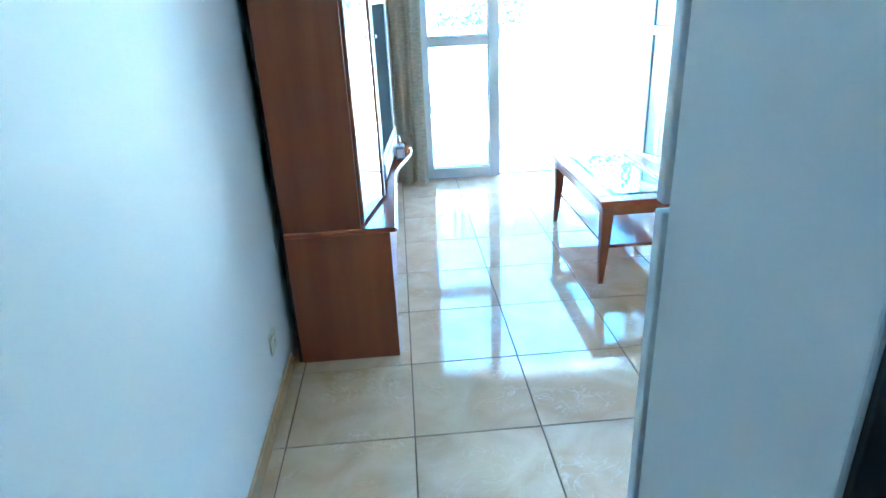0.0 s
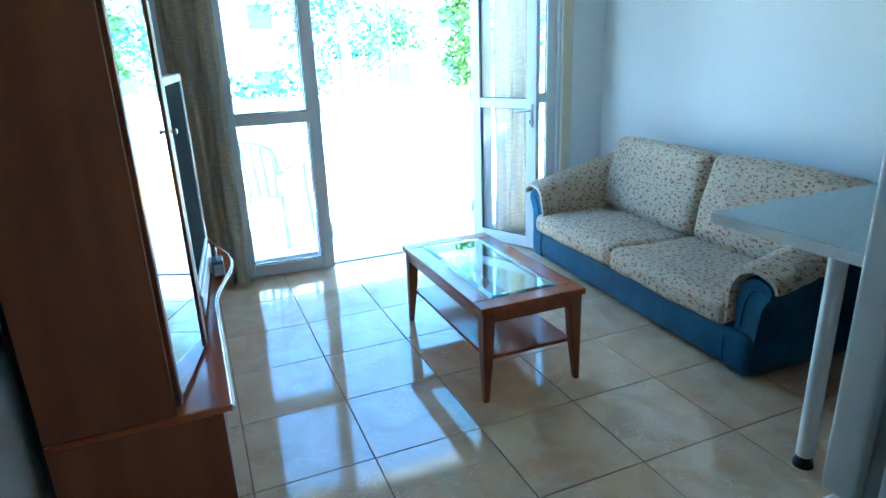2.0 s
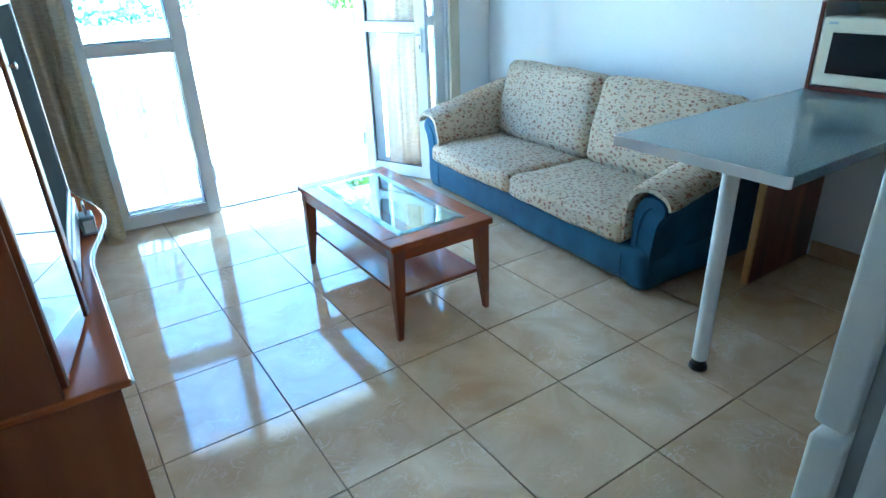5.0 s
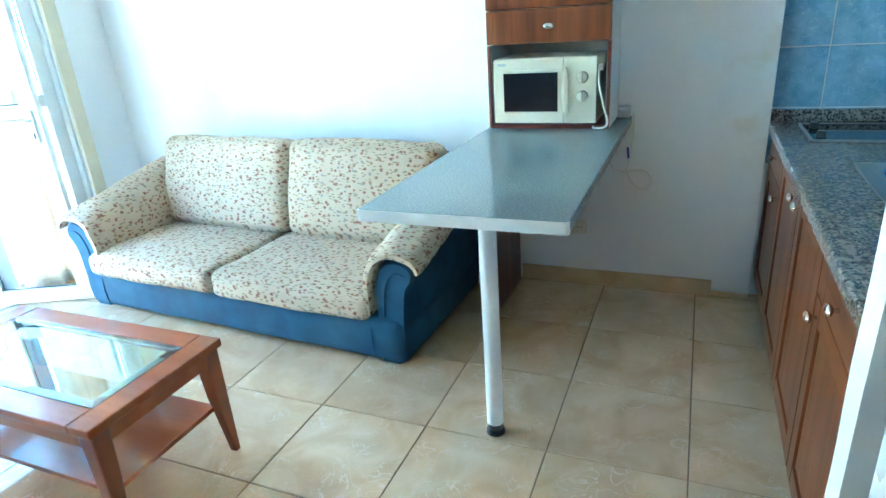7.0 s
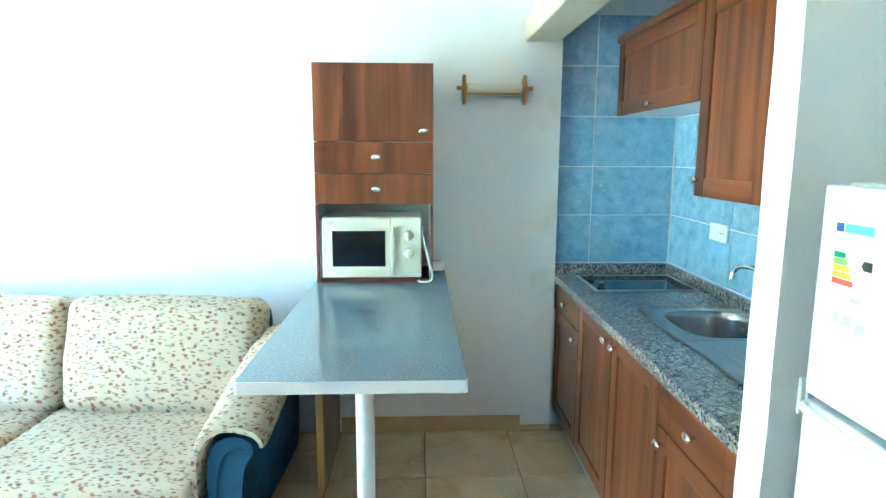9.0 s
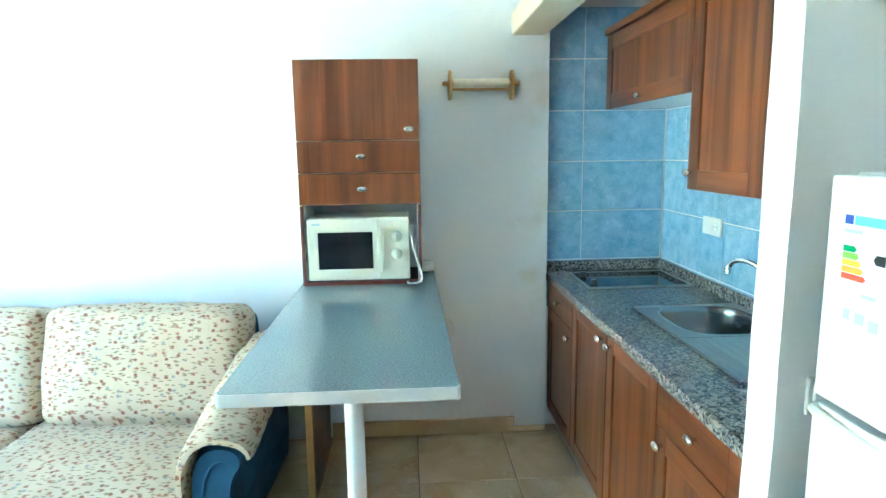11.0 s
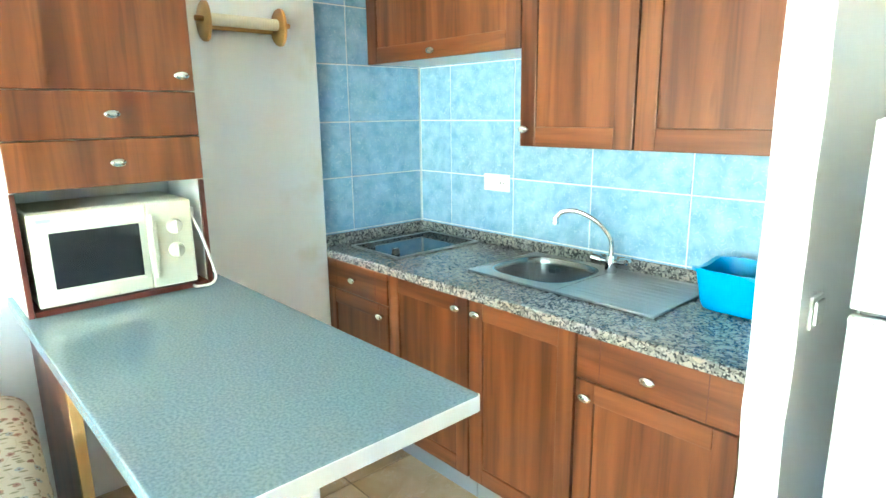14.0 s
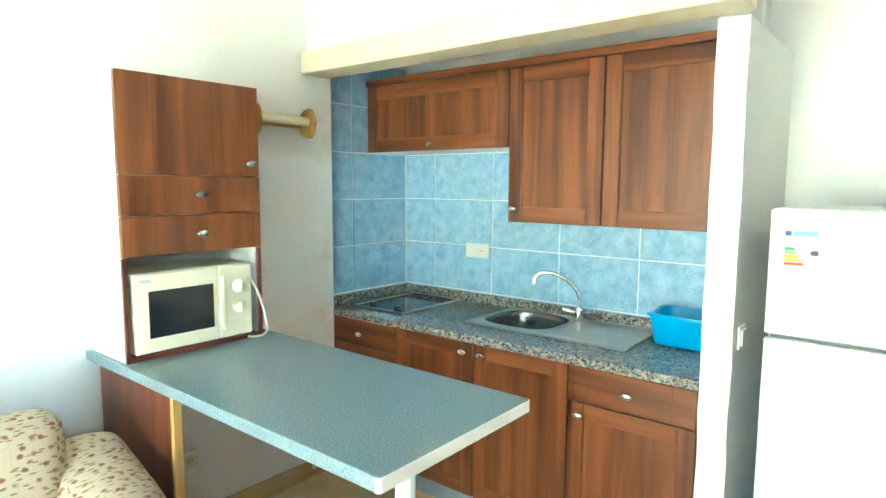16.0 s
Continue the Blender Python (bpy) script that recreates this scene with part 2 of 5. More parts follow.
PALE_BLUE = mat("pale blue plastic", (0.60, 0.73, 0.78), (0.65, 0.77, 0.81), 6, 0.4)
WHITE_PLASTIC = mat("white plastic", (0.78, 0.78, 0.75), None, 6, 0.4)
DARK_GLASS = mat("dark oven glass", (0.008, 0.009, 0.012), (0.012, 0.013, 0.017), 8, 0.12)
HOB_GLASS = mat("black ceramic hob glass", (0.012, 0.016, 0.024), (0.016, 0.02, 0.03), 8, 0.06)
STEEL = mat("brushed stainless steel", (0.34, 0.34, 0.335), (0.43, 0.425, 0.42), 3, 0.32, metal=1.0, bump=0.03, bscale=60, stretch=(1, 18, 18))
BOWL_STEEL = mat("polished steel bowl", (0.33, 0.33, 0.325), (0.41, 0.405, 0.40), 3, 0.24, metal=1.0, bump=0.03, bscale=60)
CHROME = mat("chrome", (0.72, 0.73, 0.74), None, 5, 0.09, metal=1.0)
NICKEL = mat("satin nickel", (0.66, 0.66, 0.65), None, 8, 0.22, metal=1.0)
GREY_PLINTH = mat("grey aluminium plinth", (0.34, 0.37, 0.39), (0.42, 0.45, 0.47), 5, 0.4, metal=0.3)
BASIN_BLUE = mat("turquoise blue plastic", (0.0, 0.30, 0.62), (0.0, 0.34, 0.68), 4, 0.3)
CURTAIN = mat("beige woven curtain", (0.46, 0.38, 0.26), (0.66, 0.56, 0.41), 26, 0.95, bump=0.5, bscale=150, stretch=(0.6, 0.6, 5.0))
_n, _l, _b = nodes_of(CURTAIN)
_t, _m = _n.new("ShaderNodeBsdfTranslucent"), _n.new("ShaderNodeMixShader")
_l.new(_b.inputs["Base Color"].links[0].from_socket, _t.inputs["Color"])
_m.inputs[0].default_value = 0.5
_l.new(_b.outputs[0], _m.inputs[1])
_l.new(_t.outputs[0], _m.inputs[2])
_l.new(_m.outputs[0], _n["Material Output"].inputs["Surface"])
SILVER = mat("silver plastic", (0.34, 0.37, 0.40), None, 8, 0.4, metal=0.4)
SCREEN = mat("grey television screen", (0.06, 0.065, 0.065), None, 6, 0.6)
SCREEN.node_tree.nodes["Principled BSDF"].inputs["Specular IOR Level"].default_value = 0.0
GLASS = glass_mat("clear glass")
TABLE_GLASS = glass_mat("table glass", (0.86, 0.97, 0.95))
MIRROR = mat("mirror glass", (0.86, 0.88, 0.88), None, 2, 0.015, metal=1.0)
TERRACE = mat("pale terrace paving", (0.74, 0.73, 0.70), (0.80, 0.79, 0.77), 3, 0.7, bump=0.1)
OUT_WHITE = mat("white masonry paint", (0.78, 0.78, 0.76), (0.82, 0.82, 0.80), 1.2, 0.8, bump=0.2)
OUT_ORANGE = mat("yellow ochre masonry paint", (0.62, 0.36, 0.08), (0.72, 0.45, 0.12), 5, 0.7, bump=0.2)
EARTH = mat("dry pale ground", (0.36, 0.32, 0.24), (0.46, 0.41, 0.32), 0.6, 0.95, bump=0.4, bscale=5)
STAINED = mat("white wall paint with damp stains", (0.85, 0.853, 0.845), (0.875, 0.875, 0.865), 1.3, 0.55, bump=0.10, bscale=90)
_n, _l, _b = nodes_of(STAINED)
_st = _n.new("ShaderNodeTexNoise")
_st.inputs["Scale"].default_value, _st.inputs["Detail"].default_value = 3.2, 8.0
_l.new(_n.new("ShaderNodeTexCoord").outputs["Object"], _st.inputs["Vector"])
_sm = _n.new("ShaderNodeMath")
_sm.operation = "MULTIPLY"
_sm.inputs[1].default_value = 0.55
_l.new(step_node(STAINED, _st.outputs["Fac"], 0.50, 0.68), _sm.inputs[0])
mix_in(STAINED, _sm.outputs[0], (0.72, 0.63, 0.47))
LEAF = mat("green foliage", (0.08, 0.17, 0.06), (0.15, 0.27, 0.10), 3, 0.6)
LEAF_SUN = mat("yellow green foliage", (0.12, 0.19, 0.035), (0.20, 0.30, 0.06), 3, 0.6)
LEAF_BLUE = mat("blue green foliage", (0.09, 0.19, 0.12), (0.15, 0.28, 0.19), 3, 0.6)
BARK = mat("grey brown bark", (0.30, 0.25, 0.19), (0.40, 0.34, 0.27), 12, 0.9, bump=0.6, bscale=30)
WINDOW_DARK = mat("blue green shutter", (0.14, 0.30, 0.30), None, 4, 0.15)
GREEN_PAINT = mat("green painted metal", (0.22, 0.38, 0.34), None, 6, 0.4)
LABEL_PAPER = mat("white sticker", (0.80, 0.81, 0.82), None, 6, 0.4)
INK_BLUE = mat("blue ink", (0.02, 0.06, 0.35), None, 6, 0.5)
INK_CYAN = mat("light blue ink", (0.18, 0.52, 0.72), None, 6, 0.5)
INK_GREY = mat("grey ink", (0.45, 0.52, 0.58), None, 6, 0.5)
INKS = [mat("ink " + k, c, None, 6, 0.5) for k, c in (("dark green", (0.02, 0.32, 0.12)), ("light green", (0.28, 0.55, 0.08)), ("yellow", (0.80, 0.68, 0.04)), ("orange", (0.80, 0.38, 0.03)), ("red", (0.72, 0.07, 0.03)))]


# ---- mesh helpers ----
def root_of(ob):
    while ob.parent:
        ob = ob.parent
    return ob


def mesh_of(name, bm, material, smooth=False):
    me = bpy.data.meshes.new(name)
    bm.normal_update()
    bm.to_mesh(me)
    bm.free()
    me.materials.append(material)
    if smooth:
        me.polygons.foreach_set("use_smooth", [True] * len(me.polygons))
        me.set_sharp_from_angle(angle=radians(40))
    return me


def part(name, bm, material, parent, label="", smooth=False):
    """One mesh under a thing or a part; the bmesh is in the world's coordinates."""
    bm.transform(root_of(parent).matrix_basis.inverted())
    ob = new(name, mesh_of(name, bm, material, smooth))
    ob.parent = parent
    return tagged(ob, label) if label else ob


def thing(name, x, y, z, label, category, group="", rz=0.0):
    ob = new(name)
    ob.empty_display_size = 0.1
    ob.matrix_basis = pose(x, y, z, 0, 0, rz)
    return tagged(ob, label, category, group)


def solid(name, bm, material, label, category="", kind="structure", smooth=False):
    """A single-mesh object at top level."""
    return tagged(new(name, mesh_of(name, bm, material, smooth)), label, category, kind=kind)


def box(x0, x1, y0, y1, z0, z1, bevel=0.0, seg=2, bm=None):
    b = bmesh.new()
    bmesh.ops.create_cube(b, size=1.0)
    b.transform(Matrix.Translation(((x0 + x1) / 2, (y0 + y1) / 2, (z0 + z1) / 2)) @ Matrix.Diagonal((abs(x1 - x0), abs(y1 - y0), abs(z1 - z0), 1)))
    if bevel:
        bmesh.ops.bevel(b, geom=b.edges[:], offset=bevel, segments=seg, affect="EDGES", profile=0.5)
    return merge(bm, b) if bm else b


def merge(bm, other, m=None):
    if m is not None:
        other.transform(m)
    me = bpy.data.meshes.new("tmp")
    other.to_mesh(me)
    other.free()
    bm.from_mesh(me)
    bpy.data.meshes.remove(me)
    return bm


def cyl(x, y, z0, z1, r, r2=None, seg=24, bm=None, bevel=0.0):
    b = bmesh.new()
    bmesh.ops.create_cone(b, cap_ends=True, segments=seg, radius1=r, radius2=r if r2 is None else r2, depth=z1 - z0)
    if bevel:
        bmesh.ops.bevel(b, geom=[e for e in b.edges if abs(e.verts[0].co.z - e.verts[1].co.z) < 1e-6], offset=bevel, segments=2, affect="EDGES", profile=0.5)
    b.transform(Matrix.Translation((x, y, (z0 + z1) / 2)))
    return merge(bm, b) if bm else b


def tube(path, r, seg=10, bm=None):
    """A round tube along points; r is one radius or one for each point."""
    b = bmesh.new()
    pts = [Vector(p) for p in path]
    rings, up = [], Vector((0.13, 0.21, 0.97)).normalized()
    for i, p in enumerate(pts):
        d = (pts[min(i + 1, len(pts) - 1)] - pts[max(i - 1, 0)]).normalized()
        s = d.cross(up)
        if s.length < 0.05:
            s = d.cross(Vector((1, 0, 0)))
        s.normalize()
        up = s.cross(d).normalized()
        rad = r[i] if isinstance(r, (list, tuple)) else r
        rings.append([b.verts.new(p + rad * (math.cos(a) * s + math.sin(a) * up)) for a in (2 * math.pi * k / seg for k in range(seg))])
    for u, v in zip(rings, rings[1:]):
        for k in range(seg):
            b.faces.new((u[k], u[(k + 1) % seg], v[(k + 1) % seg], v[k]))
    b.faces.new(rings[0][::-1])
    b.faces.new(rings[-1])
    bmesh.ops.recalc_face_normals(b, faces=b.faces[:])
    return merge(bm, b) if bm else b


def arc_path(pts, n=8):
    """A smooth curve through points."""
    p = [Vector(q) for q in pts]
    p = [2 * p[0] - p[1]] + p + [2 * p[-1] - p[-2]]
    out = []
    for i in range(1, len(p) - 2):
        for k in range(n):
            t = k / n
            out.append(0.5 * (2 * p[i] + (p[i + 1] - p[i - 1]) * t + (2 * p[i - 1] - 5 * p[i] + 4 * p[i + 1] - p[i + 2]) * t * t + (3 * p[i] - p[i - 1] - 3 * p[i + 1] + p[i + 2]) * t ** 3))
    return out + [p[-2]]


def cushion(x0, x1, y0, y1, z0, z1, r, puff=(0, 0, 0), n=14, crease=0.004, seed=0):
    """A stuffed, round-edged block, its faces swelling by puff."""
    b = bmesh.new()
    bmesh.ops.create_cube(b, size=2.0)
    bmesh.ops.subdivide_edges(b, edges=b.edges[:], cuts=n, use_grid_fill=True)
    h = Vector(((x1 - x0) / 2, (y1 - y0) / 2, (z1 - z0) / 2))
    c = Vector(((x0 + x1) / 2, (y0 + y1) / 2, (z0 + z1) / 2))
    for v in b.verts:
        q = Vector([math.sin(a * math.pi / 2) for a in v.co])
        p = Vector([q[i] * h[i] for i in range(3)])
        inner = Vector([max(-(h[i] - r), min(h[i] - r, p[i])) for i in range(3)])
        d = p - inner
        if d.length > 1e-9:
            d = d.normalized() * r
        w = [1 - min(1, abs(q[i])) ** 3 for i in range(3)]
        s = Vector([puff[i] * q[i] * w[(i + 1) % 3] * w[(i + 2) % 3] for i in range(3)])
        nz = noise.noise_vector((inner + d + Vector((seed, 0, 0))) * 7.0) * crease
        v.co = c + inner + d + s + nz
    bmesh.ops.recalc_face_normals(b, faces=b.faces[:])
    return b


def prism(outline, axis, a0, a1, bevel=0.0, seg=2):
    """An outline extruded along an axis: 'x' takes (y, z), 'y' (x, z), 'z' (x, y)."""
    b = bmesh.new()
    put = {"x": lambda p, a: (a, p[0], p[1]), "y": lambda p, a: (p[0], a, p[1]), "z": lambda p, a: (p[0], p[1], a)}[axis]
    lo = [b.verts.new(put(p, a0)) for p in outline]
    hi = [b.verts.new(put(p, a1)) for p in outline]
    caps = [b.faces.new(lo), b.faces.new(hi)]
    for i in range(len(outline)):
        j = (i + 1) % len(outline)
        b.faces.new((lo[i], lo[j], hi[j], hi[i]))
    bmesh.ops.recalc_face_normals(b, faces=b.faces[:])
    if bevel:
        bmesh.ops.bevel(b, geom=list({e for f in caps for e in f.edges}), offset=bevel, segments=seg, affect="EDGES", profile=0.5)
    return b


def frame_box(axis, a0, a1, u0, u1, v0, v1, w, bevel=0.0, sides=(1, 1, 1, 1)):
    """Four bars round a rectangle. axis 'y': u is x, v is z; axis 'x': u is y, v is z."""
    b = bmesh.new()
    mk = (lambda p, q, r, s: box(p, q, a0, a1, r, s, bevel, bm=b)) if axis == "y" else (lambda p, q, r, s: box(a0, a1, p, q, r, s, bevel, bm=b))
    mk(u0, u0 + w, v0, v1)
    mk(u1 - w, u1, v0, v1)
    mk(u0 + w, u1 - w, v0, v0 + w)
    mk(u0 + w, u1 - w, v1 - w, v1)
    return b


# ---- the room ----
WEST, EAST, NORTH, TOP = -0.30, 3.39, 5.05, 2.50
solid("ground", box(-1500, 1500, -1500, 1500, -0.40, -0.30), EARTH, "dry pale ground outside, reaching the horizon", "ground")
solid("floor", box(-0.85, 3.95, -1.75, 5.24, -0.30, -0.004), GROUT, "floor bed with brown tile joints", "floor")
solid("ceiling", box(-0.85, 3.95, -1.75, 5.24, TOP, TOP + 0.15), CEIL, "plain white painted ceiling", "ceiling")
solid("wall_west", box(-0.85, WEST, -1.75, 5.24, -0.004, TOP), PLASTER, "smooth white painted wall", "wall")
solid("wall_east", box(EAST, 3.95, 1.36, 5.24, -0.004, TOP), PLASTER, "smooth white painted wall", "wall")
solid("wall_east_pier", box(EAST, 3.95, 1.14, 1.36, -0.004, TOP), STAINED, "white plaster pier with yellowed damp stains", "wall")
solid("wall_east_niche", box(3.448, 3.95, 0.10, 1.138, -0.004, TOP), WHITE_GROUT, "tile bed on the kitchen side wall", "wall")
b = box(1.518, 3.446, 0.10, 0.507, -0.004, TOP)
solid("wall_south_niche", b, WHITE_GROUT, "tile bed and pale wall behind the kitchenette", "wall")
solid("wall_south", box(0.66, 1.516, 0.10, 0.40, -0.004, TOP), PLASTER, "white wall behind the fridge", "wall")
solid("wall_hall_east", box(0.66, 0.80, -1.75, 0.098, -0.004, TOP), PLASTER, "white hallway wall", "wall")
solid("wall_hall_end", box(WEST, 0.66, -1.75, -1.60, -0.004, TOP), PLASTER, "white hallway end wall", "wall")
b = bmesh.new()
for q in range(24):
    z0, z1 = q * 2.06 / 24 - 0.004 * (q == 0), (q + 1) * 2.06 / 24
    box(1.420, 1.515, 0.402, 1.143, z0, z1, bm=b)
bmesh.ops.remove_doubles(b, verts=b.verts[:], dist=1e-5)
for v in b.verts:
    if v.co.y > 1.0 and 0.05 < v.co.z < 2.0:
        v.co += Vector((noise.noise(v.co * 5), noise.noise(v.co * 4 + Vector((7, 0, 0))), 0)) * 0.006
solid("wall_partition", b, PLASTER, "white partition end between kitchenette and fridge", "wall")
solid("wall_over_beam", box(1.420, EAST, 1.143, 1.29, 2.172, TOP), PLASTER, "white wall strip over the kitchenette opening", "wall")
solid("trim_beam", box(1.40, EAST - 0.002, 1.16, 1.33, 2.062, 2.170, 0.008), CREAM, "cream painted beam over the kitchenette opening", "trim")

# north wall with its wide door opening
OX0, OX1, OZ = 0.34, 2.99, 2.12
solid("wall_north_left", box(WEST, OX0, NORTH, 5.24, -0.004, TOP), PLASTER, "white wall beside the terrace door", "wall")
solid("wall_north_right", box(OX1, EAST, NORTH, 5.24, -0.004, TOP), PLASTER, "white wall beside the terrace door", "wall")
solid("wall_north_top", box(OX0, OX1, NORTH, 5.24, OZ, TOP), PLASTER, "white wall above the terrace door", "wall")
b = box(2.985, 3.075, NORTH - 0.022, NORTH - 0.001, 0.0, OZ + 0.08, 0.005)
solid("trim_door", b, CREAM, "cream painted door architrave", "trim")

# skirting
b = box(EAST - 0.014, EAST - 0.001, 1.31, 2.285, 0.0, 0.085, 0.004)
solid("baseboard_east", b, SKIRT, "tan tile skirting along the east wall", "skirting")
solid("trim_mortar", box(EAST - 0.010, EAST - 0.001, 1.146, 1.308, 0.0, 0.028, 0.004), SKIRT, "rough tan mortar line at the foot of the pier", "trim")
b = bmesh.new()
for q in range(9):
    box(WEST + 0.001, WEST + 0.013, -1.58 + q * 0.435, -1.58 + q * 0.435 + 0.43, 0.0, 0.075, 0.003, bm=b)
solid("baseboard_west", b, SKIRT, "tan tile skirting along the west wall", "skirting")
solid("baseboard_north", box(3.08, EAST - 0.02, NORTH - 0.013, NORTH - 0.001, 0.0, 0.075, 0.003), SKIRT, "tan tile skirting beside the terrace door", "skirting")


# ---- terrace door ----
def leaf(name, w, m, label, handle=False, category="door", hinge=True):
    """A glazed door leaf, hinged along z at the origin of m, reaching w along +x."""
    t = tagged(new(name), label, category, kind="structure")
    t.matrix_basis = m
    H, s, d = 2.06, 0.085, 0.024

    def put(n, b, mt, par=t, lb="", sm=False):
        b.transform(m)
        return part(n, b, mt, par, lb, sm)
    z0 = 0.012
    put("stile", box(0, s, -d, d, z0, H, 0.004), ALU)
    put("stile", box(w - s, w, -d, d, z0, H, 0.004), ALU)
    put("rail", box(s, w - s, -d, d, z0, 0.095, 0.004), ALU)
    put("rail", box(s, w - s, -d, d, 1.06, 1.13, 0.004), ALU)
    put("rail", box(s, w - s, -d, d, H - 0.085, H, 0.004), ALU)
    for a, c in ((0.095, 1.06), (1.13, H - 0.085)):
        p = put("pane", box(s + 0.006, w - s - 0.006, -0.003, 0.003, a + 0.006, c - 0.006), GLASS)
        p.visible_shadow = False
        g = frame_box("y", -0.006, 0.006, s, w - s, a, c, 0.005)
        put("gasket", g, BLACK)
    if hinge:
        for z in (0.22, 1.10, 1.82):
            put("hinge", cyl(-0.008, -d - 0.004, z, z + 0.10, 0.009, seg=12, bevel=0.002), ALU, sm=True)
    if handle:
        for sgn in (-1, 1):
            hb = put("door_handle", box(w - 0.062, w - 0.030, sgn * d, sgn * (d + 0.010), 0.93, 1.10, 0.004), ALU)
            put("lever", tube(arc_path([(w - 0.046, sgn * (d + 0.008), 1.05), (w - 0.046, sgn * (d + 0.045), 1.05), (w - 0.07, sgn * (d + 0.052), 1.05), (w - 0.16, sgn * (d + 0.052), 1.045)], 5), 0.009), ALU, hb, sm=True)
            put("keyhole", box(w - 0.050, w - 0.042, sgn * (d + 0.009), sgn * (d + 0.013), 0.955, 0.985, 0.001), BLACK, hb)
    return t


leaf("door_1", 0.64, pose(1.03, 5.005, 0, 0, 0, 177), "white glazed terrace door leaf folded back flat")
leaf("door_2", 0.60, pose(2.268, 5.175, 0, 0, 0, -65.5), "white glazed terrace door leaf standing open inwards", True)
leaf("window_1", 0.66, pose(0.375, 5.115, 0, 0, 0, 0), "white fixed glazed side panel of the terrace door", category="window", hinge=False)
leaf("window_2", 0.665, pose(2.30, 5.115, 0, 0, 0, 0), "white fixed glazed side panel of the terrace door", category="window", hinge=False)
b = box(OX0, 0.374, 5.06, 5.20, 0.0, OZ, 0.004)
box(2.967, OX1, 5.06, 5.20, 0.0, OZ, 0.004, bm=b)
box(0.375, 2.966, 5.06, 5.20, 2.062, OZ, 0.004, bm=b)
solid("trim_door_frame", b, ALU, "white aluminium frame round the terrace door", "door frame")
solid("trim_sill", box(0.375, 2.966, 5.07, 5.24, -0.003, 0.010, 0.003), ALU, "low white aluminium door sill", "door sill")


def curtain(x0, x1, y, label, folds, amp, seed):
    b = bmesh.new()
    n, zs = folds * 12, 26
    rows = []
    for i in range(n + 1):
        u = i / n
        col = []
        for k in range(zs + 1):
            v = k / zs
            ph = 2 * math.pi * folds * u + 0.8 * noise.noise(Vector((u * 4, v * 1.5, seed)))
            a = amp * (0.6 + 0.5 * v) * (0.7 + 0.6 * abs(noise.noise(Vector((u * 5, 3.0, seed)))))
            xx = x0 + (x1 - x0) * u + 0.015 * math.sin(ph * 0.5 + seed) + 0.02 * noise.noise(Vector((u * 3, v * 2, seed + 5)))
            col.append(b.verts.new((xx, y + a * math.sin(ph), 2.20 - v * 2.185)))
        rows.append(col)
    for p, q in zip(rows, rows[1:]):
        for k in range(zs):
            b.faces.new((p[k], q[k], q[k + 1], p[k + 1]))
    t = thing("curtain", (x0 + x1) / 2, y, 0, label, "curtain", "curtains beside the terrace door")
    c = part("fabric", b, CURTAIN, t, smooth=True)
    part("curtain_rail", tube([(x0 - 0.02, y, 2.215), (x1 + 0.02, y, 2.215)], 0.012), WHITE_METAL, t, "white curtain rail", True)
    return t


curtain(0.12, 0.41, 4.92, "beige woven floor-length curtain gathered beside the door", 4, 0.050, 1.0)
curtain(2.385, 2.76, 5.025, "beige woven floor-length curtain behind the open door leaf", 5, 0.020, 4.0)


# ---- fittings shared by the cabinets ----
def oval_knob(x, y, z, direction, parent, wide=True):
    """A satin oval knob on a short neck. direction: 'y' or '-x', the way that it stands out."""
    n = (0, 1, 0) if direction == "y" else (-1, 0, 0)
    b = bmesh.new()
    bmesh.ops.create_uvsphere(b, u_segments=16, v_segments=10, radius=1.0)
    sx = (0.024, 0.010, 0.0135) if wide else (0.012, 0.009, 0.018)
    if direction == "-x":
        sx = (0.009, sx[0], sx[2])
    b.transform(Matrix.Translation((x + n[0] * 0.022, y + n[1] * 0.022, z)) @ Matrix.Diagonal((*sx, 1)))
    tube([(x, y, z), (x + n[0] * 0.02, y + n[1] * 0.02, z)], 0.006, bm=b)
    return part("knob", b, NICKEL, parent, smooth=True)


def framed_door(x0, x1, z0, z1, y, parent, name="door", knob=None, s=0.065):
    """A frame-and-panel front that faces +y, its back at y."""
    d = part(name, box(x0 + s, x1 - s, y + 0.004, y + 0.011, z0 + s, z1 - s, 0.002), WALNUT, parent, "walnut veneered frame-and-panel front")
    part("stile", box(x0, x0 + s, y, y + 0.019, z0, z1, 0.003), WALNUT, d)
    part("stile", box(x1 - s, x1, y, y + 0.019, z0, z1, 0.003), WALNUT, d)
    part("rail", box(x0 + s, x1 - s, y, y + 0.0185, z0, z0 + s, 0.003), WALNUT_X, d)
    part("rail", box(x0 + s, x1 - s, y, y + 0.0185, z1 - s, z1, 0.003), WALNUT_X, d)
    if knob:
        oval_knob(knob[0], y + 0.019, knob[1], "y", d)
    return d


# ---- kitchenette ----
def rim(x0, x1, y0, y1, z):
    b = bmesh.new()
    for p in ((x0 - 0.006, x1 + 0.006, y0 - 0.006, y0 + 0.006), (x0 - 0.006, x1 + 0.006, y1 - 0.006, y1 + 0.006), (x0 - 0.006, x0 + 0.006, y0 + 0.006, y1 - 0.006), (x1 - 0.006, x1 + 0.006, y0 + 0.006, y1 - 0.006)):
        box(*p, z + 0.0004, z + 0.010, 0.003, bm=b)
    return b


